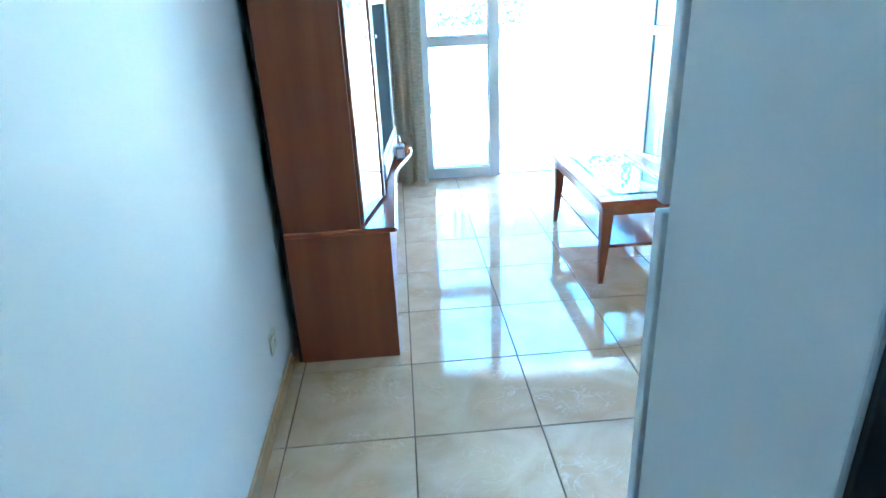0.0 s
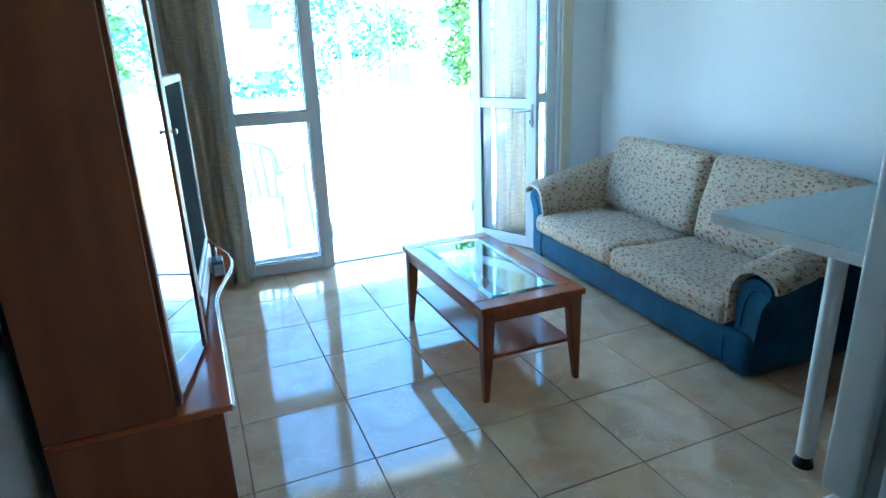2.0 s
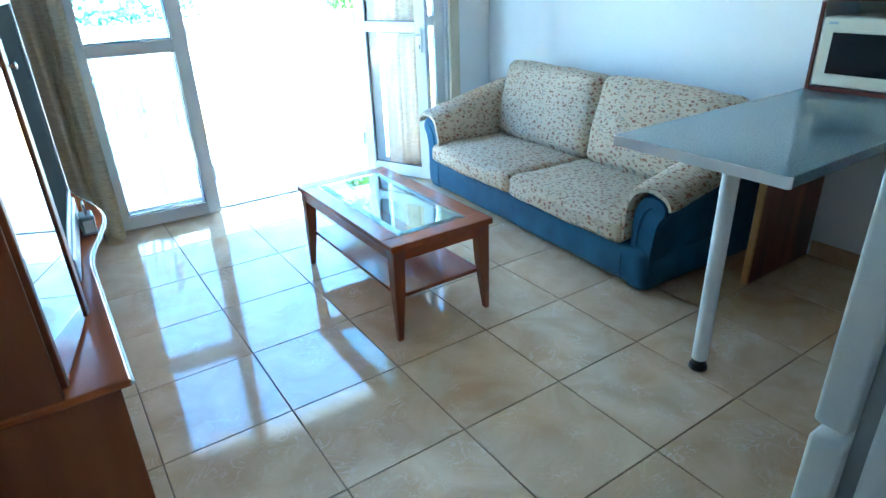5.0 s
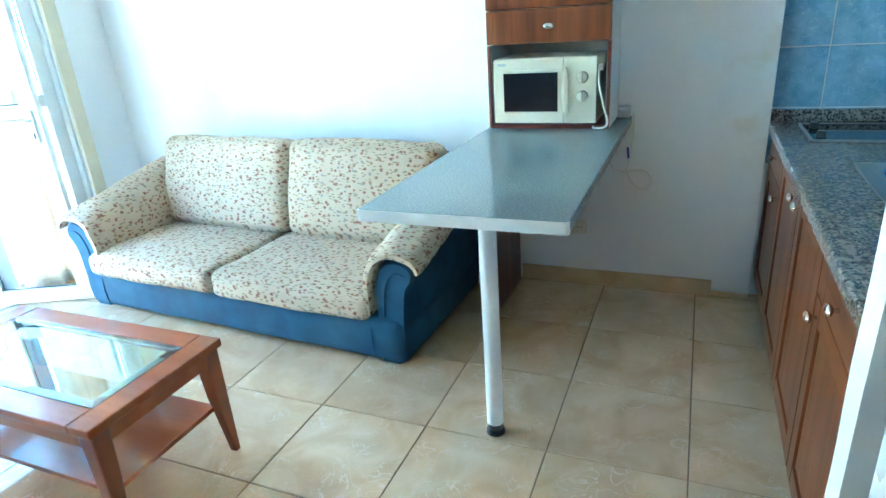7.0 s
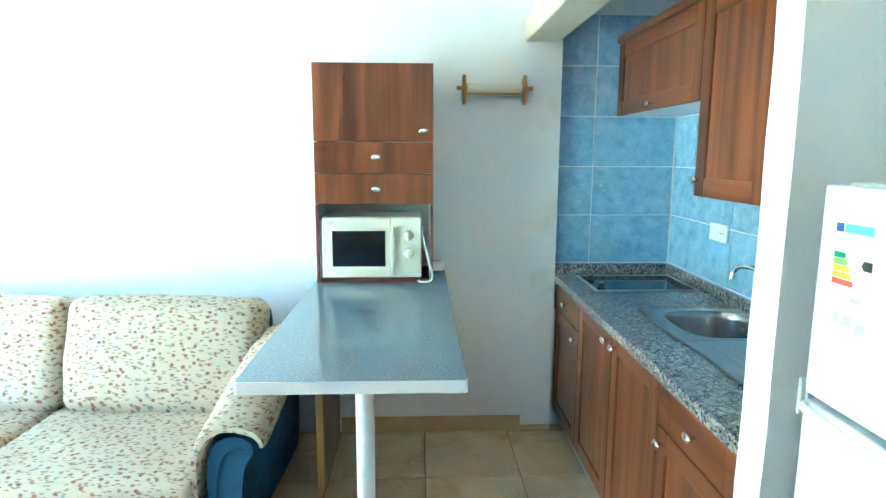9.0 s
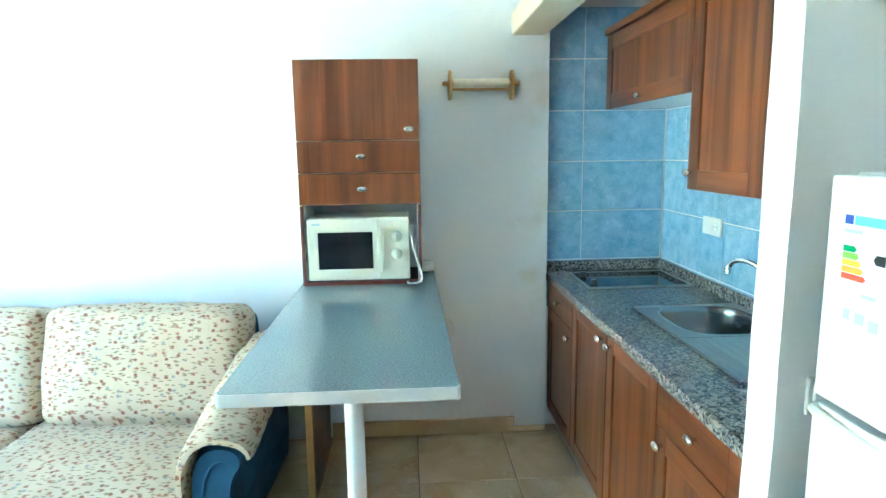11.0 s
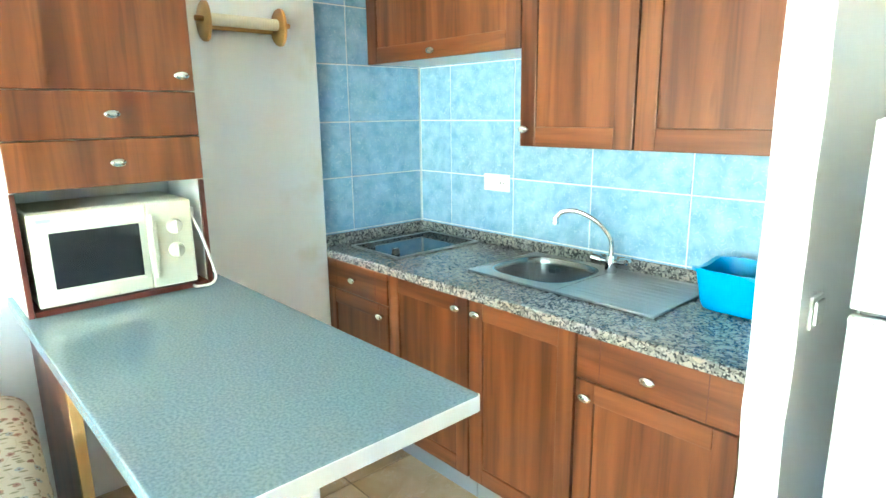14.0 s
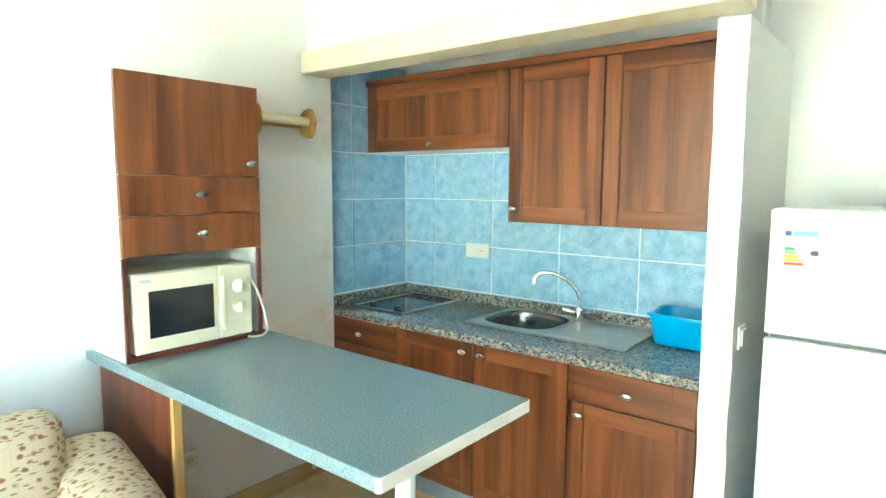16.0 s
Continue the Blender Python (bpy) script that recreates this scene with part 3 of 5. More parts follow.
FY, CT = 1.100, 0.872
units = ((2.962, 3.436, "drawer_door", 3.00), (2.484, 2.958, "door", 2.53), (2.018, 2.480, "door", 2.43), (1.522, 2.014, "drawer_door", 1.965))
for x0, x1, sort, kx in units:
    u = thing("base_cabinet", (x0 + x1) / 2, 0.8, 0, "walnut base cabinet under the granite worktop", "kitchen cabinet", "base cabinets")
    part("body", box(x0 + 0.001, x1 - 0.001, 0.52, FY - 0.002, 0.105, CT - 0.165), WALNUT_DARK, u)
    part("plinth", box(x0, x1, 1.055, 1.07, 0.0, 0.105, 0.002), GREY_PLINTH, u, "grey plinth")
    if sort == "door":
        framed_door(x0 + 0.002, x1 - 0.002, 0.11, CT - 0.045, FY, u, knob=(kx, CT - 0.085))
    else:
        dr = part("drawer", box(x0 + 0.002, x1 - 0.002, FY, FY + 0.019, CT - 0.185, CT - 0.045, 0.003), WALNUT_X, u, "walnut drawer front")
        for gx in (x0 + 0.085, x1 - 0.085):
            part("groove", box(gx, gx + 0.003, FY + 0.0188, FY + 0.0195, CT - 0.183, CT - 0.047), WALNUT_DARK, dr)
        oval_knob((x0 + x1) / 2, FY + 0.019, CT - 0.115, "y", dr)
        framed_door(x0 + 0.002, x1 - 0.002, 0.11, CT - 0.19, FY, u, knob=(kx, CT - 0.235))

w = thing("worktop", 2.49, 0.8, CT - 0.035, "speckled grey granite worktop with upstand over the cabinets", "worktop")
b = bmesh.new()
o_ = [(1.518, 0.512), (3.444, 0.512), (3.444, 1.142), (1.518, 1.142)]
h_ = [(2.250, 0.561), (2.630, 0.561), (2.630, 0.909), (2.250, 0.909)]
lv = [[b.verts.new((*p, z)) for p in q] for q in (o_, h_) for z in (CT - 0.035, CT)]
for k in range(4):
    j = (k + 1) % 4
    b.faces.new((lv[1][k], lv[1][j], lv[3][j], lv[3][k]))
    b.faces.new((lv[0][j], lv[0][k], lv[2][k], lv[2][j]))
    b.faces.new((lv[0][k], lv[0][j], lv[1][j], lv[1][k]))
    b.faces.new((lv[2][j], lv[2][k], lv[3][k], lv[3][j]))
bmesh.ops.recalc_face_normals(b, faces=b.faces[:])
rim_e = [e for e in b.edges if all(v.co.y > 1.14 for v in e.verts) and all(v.co.z > CT - 0.001 for v in e.verts)]
bmesh.ops.bevel(b, geom=rim_e, offset=0.006, segments=3, affect="EDGES", profile=0.5)
part("slab", b, GRANITE, w)
part("upstand", box(1.518, 3.442, 0.5155, 0.533, CT + 0.001, CT + 0.052, 0.003), GRANITE, w)
part("upstand", box(3.425, 3.4435, 0.5335, 1.138, CT + 0.001, CT + 0.052, 0.003), GRANITE, w)

h = thing("ceramic_hob", 3.2, 0.80, CT, "black glass two-ring hob with front knobs, set in the worktop", "hob")
part("glass", box(2.998, 3.335, 0.553, 1.028, CT + 0.001, CT + 0.007, 0.002), HOB_GLASS, h)
part("trim", rim(2.995, 3.338, 0.550, 1.031, CT), STEEL, h, "steel trim")
for kx in (3.063, 3.245):
    k = part("knob", cyl(kx, 0.990, CT + 0.007, CT + 0.030, 0.019, 0.016, bevel=0.003), BLACK, h, "black control knob", True)
    part("marker", box(kx - 0.001, kx + 0.001, 0.980, 1.003, CT + 0.030, CT + 0.0312), WHITE_PLASTIC, k)
for ry in (0.66, 0.84):
    b = bmesh.new()
    bmesh.ops.create_circle(b, segments=40, radius=0.075, cap_ends=True)
    r2 = bmesh.ops.inset_region(b, faces=b.faces[:], thickness=0.003)
    bmesh.ops.delete(b, geom=[f for f in b.faces if len(f.verts) > 4], context="FACES")
    b.transform(Matrix.Translation((3.17, ry, CT + 0.0076)))
    part("ring", b, SILVER, h, "grey ring mark")


def sink():
    """An inset steel sink with an oval bowl and a ribbed drainer."""
    x0, x1, y0, y1, z = 1.86, 2.64, 0.545, 0.955, CT
    t = thing("kitchen_sink", 2.25, 0.75, z, "stainless steel sink with oval bowl and ribbed drainer", "sink")
    cx, cy, ax, ay = 2.44, 0.735, 0.178, 0.163
    N = 48
    b = bmesh.new()
    ang = [2 * math.pi * k / N for k in range(N)]

    def sup(a, rx, ry, p):
        c, s = math.cos(a), math.sin(a)
        return math.copysign(abs(c) ** (2 / p), c) * rx, math.copysign(abs(s) ** (2 / p), s) * ry
    prof = [(1.06, 0.0065), (1.02, 0.006), (1.0, 0.002), (0.985, -0.02), (0.96, -0.07), (0.90, -0.118), (0.72, -0.137), (0.35, -0.139), (0.12, -0.141)]
    rings = []
    for f, zz in prof:
        rings.append([b.verts.new((cx + sup(a, ax * f, ay * f, 3.2)[0], cy + sup(a, ax * f, ay * f, 3.2)[1], z + zz)) for a in ang])
    for p, q in zip(rings, rings[1:]):
        for k in range(N):
            b.faces.new((p[k], p[(k + 1) % N], q[(k + 1) % N], q[k]))
    b.faces.new(rings[-1])
    bmesh.ops.recalc_face_normals(b, faces=b.faces[:])
    bmesh.ops.reverse_faces(b, faces=b.faces[:])
    bowl = part("bowl", b, BOWL_STEEL, t, smooth=True)
    part("drain", cyl(cx, cy, z - 0.1405, z - 0.136, 0.035, seg=24), CHROME, bowl, "chrome drain", True)
    part("overflow", box(cx + 0.050, cx + 0.086, cy - ay + 0.022, cy - ay + 0.027, z - 0.050, z - 0.034, 0.001), BLACK, bowl)
    # deck: outer rounded rectangle joined to the bowl's rim
    b = bmesh.new()
    ox, oy = (x0 + x1) / 2, (y0 + y1) / 2
    inner = [b.verts.new((cx + sup(a, ax * 1.06, ay * 1.06, 3.2)[0], cy + sup(a, ax * 1.06, ay * 1.06, 3.2)[1], z + 0.0065)) for a in ang]
    outer = []
    for a in ang:
        dx, dy = math.cos(a), math.sin(a)
        s = min(((x1 - cx) if dx > 0 else (cx - 2.235)) / max(abs(dx), 1e-6), ((y1 - cy) if dy > 0 else (cy - y0)) / max(abs(dy), 1e-6))
        outer.append(b.verts.new((cx + dx * s, cy + dy * s, z + 0.0065)))
    for k in range(N):
        b.faces.new((inner[k], inner[(k + 1) % N], outer[(k + 1) % N], outer[k]))
    bmesh.ops.recalc_face_normals(b, faces=b.faces[:])
    if b.faces[0].normal.z < 0:
        bmesh.ops.reverse_faces(b, faces=b.faces[:])
    part("deck", b, STEEL, t)
    dr = part("drainer", box(x0, 2.235, y0, y1, z + 0.0005, z + 0.0062, 0.002), STEEL, t)
    for k in range(9):
        yy = y0 + 0.055 + k * 0.036
        part("rib", tube([(x0 + 0.05, yy, z + 0.0035), (x0 + 0.06, yy, z + 0.0040), (2.17, yy, z + 0.0040), (2.18, yy, z + 0.0035)], 0.004, 6), STEEL, dr, smooth=True)
    part("rim", rim(x0, x1, y0, y1, z), STEEL, t)
    return t


sink()
t = thing("kitchen_tap", 2.23, 0.60, CT + 0.006, "chrome swan-neck mixer tap on the sink", "tap")
part("base", cyl(2.23, 0.60, CT + 0.0065, CT + 0.075, 0.024, 0.020, bevel=0.004), CHROME, t, smooth=True)
part("spout", tube(arc_path([(2.23, 0.60, CT + 0.07), (2.235, 0.605, CT + 0.14), (2.28, 0.63, CT + 0.20), (2.345, 0.66, CT + 0.235), (2.40, 0.685, CT + 0.232), (2.425, 0.695, CT + 0.205)], 6), 0.0092, 12), CHROME, t, smooth=True)
part("nozzle", cyl(2.425, 0.695, CT + 0.182, CT + 0.21, 0.0135, 0.0125), CHROME, t, smooth=True)
for s in (-1, 1):
    hd = part("handle", tube([(2.23, 0.60, CT + 0.045), (2.23 + s * 0.045, 0.604, CT + 0.050)], 0.012), CHROME, t, smooth=True)
    part("grip", tube([(2.23 + s * 0.040, 0.604, CT + 0.050), (2.23 + s * 0.052, 0.605, CT + 0.051), (2.23 + s * 0.078, 0.607, CT + 0.053), (2.23 + s * 0.082, 0.607, CT + 0.053)], [0.018, 0.021, 0.021, 0.015], 10), CHROME, hd, smooth=True)


def tub(x0, x1, y0, y1, z0, z1):
    """A washing-up tub with flared sides and a rolled rim."""
    b = bmesh.new()
    cx, cy, rx, ry = (x0 + x1) / 2, (y0 + y1) / 2, (x1 - x0) / 2, (y1 - y0) / 2
    N = 48
    prof = [(0.0, 0.0), (0.60, 0.0), (0.78, 0.004), (0.82, 0.02), (0.93, z1 - z0 - 0.012), (1.0, z1 - z0 - 0.012), (1.0, z1 - z0), (0.90, z1 - z0 - 0.001), (0.80, 0.025), (0.75, 0.010), (0.0, 0.008)]
    rings = []
    for f, zz in prof:
        f = max(f, 0.001)
        ring = []
        for k in range(N):
            a = 2 * math.pi * k / N
            c, s = math.cos(a), math.sin(a)
            dip = -0.018 * max(0.0, 1 - abs(s) * 2.2) if zz > 0.08 else 0.0
            ring.append(b.verts.new((cx + math.copysign(abs(c) ** 0.45, c) * rx * f, cy + math.copysign(abs(s) ** 0.45, s) * ry * f, z0 + zz + dip)))
        rings.append(ring)
    for p, q in zip(rings, rings[1:]):
        for k in range(N):
            b.faces.new((p[k], p[(k + 1) % N], q[(k + 1) % N], q[k]))
    bmesh.ops.recalc_face_normals(b, faces=b.faces[:])
    return b


t = thing("washing_tub", 1.70, 0.70, CT, "turquoise blue plastic washing-up tub on the worktop", "tub")
part("tub", tub(1.53, 1.85, 0.55, 0.80, CT + 0.001, CT + 0.135), BASIN_BLUE, t, smooth=True)

# wall cabinets
WY = 0.815
wall_units = ((2.500, 3.438, 1.706, 2.062, True, (2.97, 1.735)), (2.032, 2.496, 1.358, 2.062, False, (2.462, 1.42)), (1.530, 2.028, 1.358, 2.062, False, (1.57, 1.42)))
for x0, x1, z0, z1, level, kn in wall_units:
    u = thing("wall_cabinet", (x0 + x1) / 2, 0.66, z0, "walnut wall cabinet with a flap door" if level else "walnut wall cabinet with a framed door", "kitchen cabinet", "wall cabinets")
    part("body", box(x0, x1, 0.517, WY - 0.002, z0 + 0.002, z1, 0.001), WHITE_EDGE if level else WALNUT, u)
    framed_door(x0 + 0.001, x1 - 0.001, z0, z1, WY, u, knob=kn, s=0.07)
u = thing("cornice", 2.5, 0.66, 2.063, "walnut cornice board on the wall cabinets", "cornice")
part("board", box(1.528, 3.437, 0.52, WY + 0.035, 2.064, 2.098, 0.006), WALNUT_X, u)


def socket(name, x, y, z, facing, label, gangs=1, material=WHITE_PLASTIC):
    """A round-well wall socket. facing: 'y', 'x' or '-x'."""
    t = thing(name, x, y, z, label, "socket" if "socket" in name else "switch")
    tb = Matrix.Translation((x, y, z)) @ {"y": Matrix.Identity(4), "x": pose(0, 0, 0, 0, 0, -90), "-x": pose(0, 0, 0, 0, 0, 90)}[facing]
    wd = 0.078 * gangs
    pl = box(-wd / 2, wd / 2, 0.001, 0.010, -0.039, 0.039, 0.003)
    pl.transform(tb)
    p = part("plate", pl, material, t)
    for g in range(gangs):
        gx = (g - (gangs - 1) / 2) * 0.074
        if name == "light_switch":
            c = box(gx - 0.028, gx + 0.028, 0.009, 0.017, -0.028, 0.028, 0.003)
            c.transform(tb)
            part("rocker", c, material, p)
            continue
        if gangs > 1 and g == gangs - 1:
            c = box(gx - 0.026, gx + 0.026, 0.009, 0.013, -0.028, 0.028, 0.002)
            c.transform(tb)
            part("rocker", c, material, p)
            continue
        ringb = tube([(gx + 0.021 * math.cos(a), 0.011, 0.021 * math.sin(a)) for a in (2 * math.pi * k / 24 for k in range(25))], 0.003, 6)
        ringb.transform(tb)
        part("collar", ringb, material, p, smooth=True)
        for s in (-1, 1):
            pin = box(gx + s * 0.0095 - 0.0028, gx + s * 0.0095 + 0.0028, 0.0095, 0.0108, -0.0028, 0.0028)
            pin.transform(tb)
            part("hole", pin, BLACK, p)
    return t


socket("wall_socket", 2.895, 0.516, 1.165, "y", "white double wall plate on the blue tiles", 2)
socket("wall_socket", EAST, 1.972, 0.325, "-x", "ivory wall socket above the skirting", 1, CREAM_PLASTIC)
socket("wall_socket", WEST, 2.10, 0.272, "x", "ivory wall socket low on the white wall", 1, CREAM_PLASTIC)
socket("light_switch", 1.420, 1.045, 1.025, "-x", "white light switch on the partition wall", 1)

# roll holder
t = thing("paper_roll_holder", 3.33, 1.49, 1.83, "honey pine kitchen roll holder on the wall", "roll holder")
part("rod", tube([(3.315, 1.302, 1.828), (3.315, 1.677, 1.828)], 0.010), PINE_Y, t, smooth=True)
part("roller", tube([(3.315, 1.355, 1.828), (3.315, 1.625, 1.828)], 0.022, 16), CREAM, t, smooth=True)
part("back_board", box(3.368, EAST - 0.001, 1.34, 1.64, 1.80, 1.85, 0.004), PINE_Y, t)
for yy in (1.340, 1.640):
    b = prism([(3.315 + 0.045 * math.cos(a) * (1 if math.cos(a) < 0 else 1.64), 1.82 + 0.072 * math.sin(a)) for a in (2 * math.pi * k / 24 for k in range(24))], "y", yy - 0.007, yy + 0.007, 0.003)
    part("end_disc", b, PINE_Y, t, smooth=True)

# ---- breakfast bar ----
BZ = 0.904
t = thing("breakfast_bar", 2.6, 2.04, 0, "blue-grey laminate breakfast bar on one white leg", "table")
BX0, BX1, BY0, BY1 = 1.824, EAST - 0.002, 1.728, 2.360
def bar_outline(inset):
    """The bar's plan: square at the wall, rounded at its free end."""
    x0, y0, y1, r = BX0 + inset, BY0 + inset, BY1 - inset, 0.013
    pts = [(BX1, y0)]
    for cx, cy, a0 in ((x0 + r, y0 + r, 270), (x0 + r, y1 - r, 180)):
        pts += [(cx + r * math.cos(radians(a0 - k * 15)), cy + r * math.sin(radians(a0 - k * 15))) for k in range(7)]
    return pts + [(BX1, y1)]


part("top", prism(bar_outline(0.002), "z", BZ - 0.038, BZ, 0.003, 2), BAR_TOP, t)
o = [p for p in bar_outline(0.0) if p[0] < BX0 + 0.02]
i_ = [p for p in bar_outline(0.003) if p[0] < BX0 + 0.023]
part("edging", prism(o + i_[::-1], "z", BZ - 0.037, BZ - 0.0015, 0.0006, 1), WHITE_EDGE, t, "white plastic end edging")
lg = part("leg", cyl(2.052, 2.03, 0.045, BZ - 0.042, 0.029, seg=32), WHITE_METAL, t, "white tubular leg", True)
part("foot", cyl(2.052, 2.03, 0.001, 0.020, 0.036, 0.032, seg=28, bevel=0.004), BLACK, lg, "black foot", True)
part("collar", cyl(2.052, 2.03, 0.020, 0.046, 0.025, 0.029, seg=24), BLACK, lg, smooth=True)
part("flange", cyl(2.052, 2.03, BZ - 0.046, BZ - 0.038, 0.05, seg=28), WHITE_METAL, lg, smooth=True)
part("side_panel", box(2.826, EAST - 0.02, 2.292, 2.318, 0.001, BZ - 0.039, 0.001), WALNUT_DEEP, t, "dark walnut support panel")
part("panel_edge", box(2.806, 2.8255, 2.290, 2.320, 0.001, BZ - 0.039, 0.002), PINE, t, "pale wood edge strip")

# hutch on the bar
t = thing("hutch_cabinet", 3.23, 2.07, BZ, "walnut-fronted hutch with drawers above a microwave bay", "cabinet")
HY0, HY1, HX = 1.797, 2.343, 3.085
part("side", box(HX, EAST - 0.002, HY1 - 0.016, HY1, BZ + 0.001, 1.908, 0.001), WHITE_EDGE, t, "white side panel")
part("side", box(HX, EAST - 0.002, HY0, HY0 + 0.016, BZ + 0.001, 1.908, 0.001), WHITE_EDGE, t, "white side panel")
part("side_edge", box(HX - 0.016, HX - 0.0005, HY1 - 0.014, HY1, BZ + 0.001, 1.272, 0.001), WALNUT_DARK, t)
part("side_edge", box(HX - 0.016, HX - 0.0005, HY0, HY0 + 0.014, BZ + 0.001, 1.272, 0.001), WALNUT_DARK, t)
part("bottom", box(HX - 0.016, EAST - 0.002, HY0 + 0.0165, HY1 - 0.0165, BZ + 0.001, BZ + 0.018, 0.001), WALNUT_DARK, t, "dark brown bottom board")
part("shelf", box(HX, EAST - 0.002, HY0 + 0.0165, HY1 - 0.0165, 1.274, 1.290, 0.001), WHITE_EDGE, t)
part("top", box(HX, EAST - 0.002, HY0 + 0.0165, HY1 - 0.0165, 1.892, 1.908, 0.001), WHITE_EDGE, t)
part("back", box(EAST - 0.012, EAST - 0.003, HY0 + 0.0165, HY1 - 0.0165, BZ + 0.02, 1.272), WHITE_EDGE, t)
for nm, z0, z1, ky, kz in (("door", 1.561, 1.908, 1.843, 1.607), ("drawer", 1.419, 1.558, 2.058, 1.490), ("drawer", 1.276, 1.416, 2.058, 1.346)):
    d = part(nm, box(HX - 0.020, HX - 0.001, HY0 + 0.001, HY1 - 0.001, z0, z1, 0.002), WALNUT, t, "flat walnut front")
    oval_knob(HX - 0.020, ky, kz, "-x", d)


# microwave
t = thing("microwave_oven", 3.2, 2.10, BZ + 0.018, "ivory microwave oven with dark window and two knobs", "microwave")
MX, MY0, MY1, MZ0, MZ1 = 3.060, 1.852, 2.314, BZ + 0.024, BZ + 0.310
part("body", box(MX + 0.02, EAST - 0.03, MY0 + 0.002, MY1 - 0.002, MZ0, MZ1, 0.006), CREAM_PLASTIC, t)
d = part("door", box(MX, MX + 0.0195, 1.995, MY1, MZ0 + 0.002, MZ1 - 0.002, 0.006, 3), CREAM_PLASTIC, t)
part("window_bezel", box(MX - 0.003, MX + 0.001, 2.008, 2.280, MZ0 + 0.042, MZ1 - 0.050, 0.002), CREAM_PLASTIC, d)
part("window", box(MX - 0.0045, MX - 0.0025, 2.020, 2.266, MZ0 + 0.055, MZ1 - 0.062, 0.0005), DARK_GLASS, d, "dark window")
lens = [(1.984 + 0.015 * math.cos(a), (MZ0 + MZ1) / 2 + 0.105 * math.sin(a)) for a in (2 * math.pi * k / 28 for k in range(28))]
part("handle", prism(lens, "x", MX - 0.020, MX - 0.0005, 0.005, 3), CREAM_PLASTIC, d, "moulded ivory handle", True)
part("badge", box(MX - 0.001, MX + 0.001, 2.255, 2.292, MZ1 - 0.030, MZ1 - 0.020, 0.0004), INK_GREY, d)
pn = part("control_panel", box(MX, MX + 0.0195, MY0, 1.9935, MZ0 + 0.002, MZ1 - 0.002, 0.006, 3), CREAM_PLASTIC, t)
for kz in (MZ1 - 0.085, MZ1 - 0.165):
    k = part("knob", tube([(MX, 1.912, kz), (MX - 0.006, 1.912, kz), (MX - 0.020, 1.912, kz), (MX - 0.023, 1.912, kz)], [0.025, 0.025, 0.021, 0.015], 24), CREAM_PLASTIC, pn, smooth=True)
    part("pointer", box(MX - 0.030, MX - 0.018, 1.908, 1.916, kz - 0.020, kz + 0.020, 0.003), CREAM_PLASTIC, k)
for fy in (MY0 + 0.05, MY1 - 0.05):
    for fx in (MX + 0.05, EAST - 0.07):
        part("foot", cyl(fx, fy, BZ + 0.0185, MZ0 + 0.002, 0.014, seg=12), BLACK, t)
t = thing("power_cord", 3.09, 1.82, BZ, "white microwave power cord looping to the wall socket", "cable")
part("cord", tube(arc_path([(3.10, 1.848, 1.165), (3.04, 1.838, 1.10), (3.03, 1.818, 1.02), (3.035, 1.80, 0.945), (3.04, 1.815, BZ + 0.012), (3.05, 1.86, BZ + 0.008), (3.09, 1.865, BZ + 0.010)], 8), 0.005, 8), WHITE_PLASTIC, t, smooth=True)
part("plug", box(3.095, 3.125, 1.830, 1.851, 1.150, 1.178, 0.004), WHITE_PLASTIC, t)
t = thing("socket_box", 3.36, 1.766, BZ, "white surface-mounted socket box on the bar by the wall", "socket")
part("housing", box(3.338, EAST - 0.002, 1.737, 1.793, BZ + 0.001, BZ + 0.052, 0.005), WHITE_PLASTIC, t)
part("cover", box(3.333, 3.3385, 1.741, 1.789, BZ + 0.005, BZ + 0.048, 0.002), WHITE_PLASTIC, t)
part("plug", tube([(3.3335, 1.765, BZ + 0.027), (3.318, 1.765, BZ + 0.027)], 0.014, 14), WHITE_PLASTIC, t, smooth=True)
t = thing("loose_cable", 3.38, 1.70, 0.60, "thin beige cable hanging in loose loops on the wall", "cable")
part("wire", tube(arc_path([(3.384, 1.722, 0.93), (3.384, 1.718, 0.82), (3.384, 1.735, 0.70), (3.383, 1.742, 0.625), (3.382, 1.70, 0.560), (3.381, 1.650, 0.548), (3.38, 1.625, 0.590), (3.381, 1.655, 0.635), (3.382, 1.70, 0.640), (3.383, 1.765, 0.630), (3.384, 1.815, 0.650), (3.384, 1.825, 0.72), (3.384, 1.800, 0.80), (3.384, 1.795, 0.864)], 8), 0.0028, 6), CREAM_PLASTIC, t, smooth=True)
part("connector", tube([(3.381, 1.738, 0.700), (3.380, 1.744, 0.755)], 0.006, 8), INK_BLUE, t, "blue wire connector", True)

# ---- fridge ----
t = thing("fridge_freezer", 1.01, 0.88, 0, "white fridge-freezer with an energy sticker on the upper door", "fridge")
GX0, GX1, GY0, GY1, GZ = 0.678, 1.332, 0.598, 1.130, 1.456
part("body", box(GX0 + 0.004, GX1 - 0.004, GY0 + 0.012, GY1 - 0.046, 0.02, GZ - 0.01, 0.004), FRIDGE_SIDE, t)
part("back", box(GX0 + 0.012, GX1 - 0.012, GY0, GY0 + 0.011, 0.03, GZ - 0.02, 0.002), BLACK, t, "black back panel")
part("top", box(GX0, GX1, GY0 + 0.006, GY1 - 0.044, GZ - 0.009, GZ + 0.008, 0.004), FRIDGE, t)
part("seal", box(GX0 + 0.014, GX1 - 0.014, GY1 - 0.0455, GY1 - 0.031, 0.06, GZ - 0.012), GREY_SEAL, t)
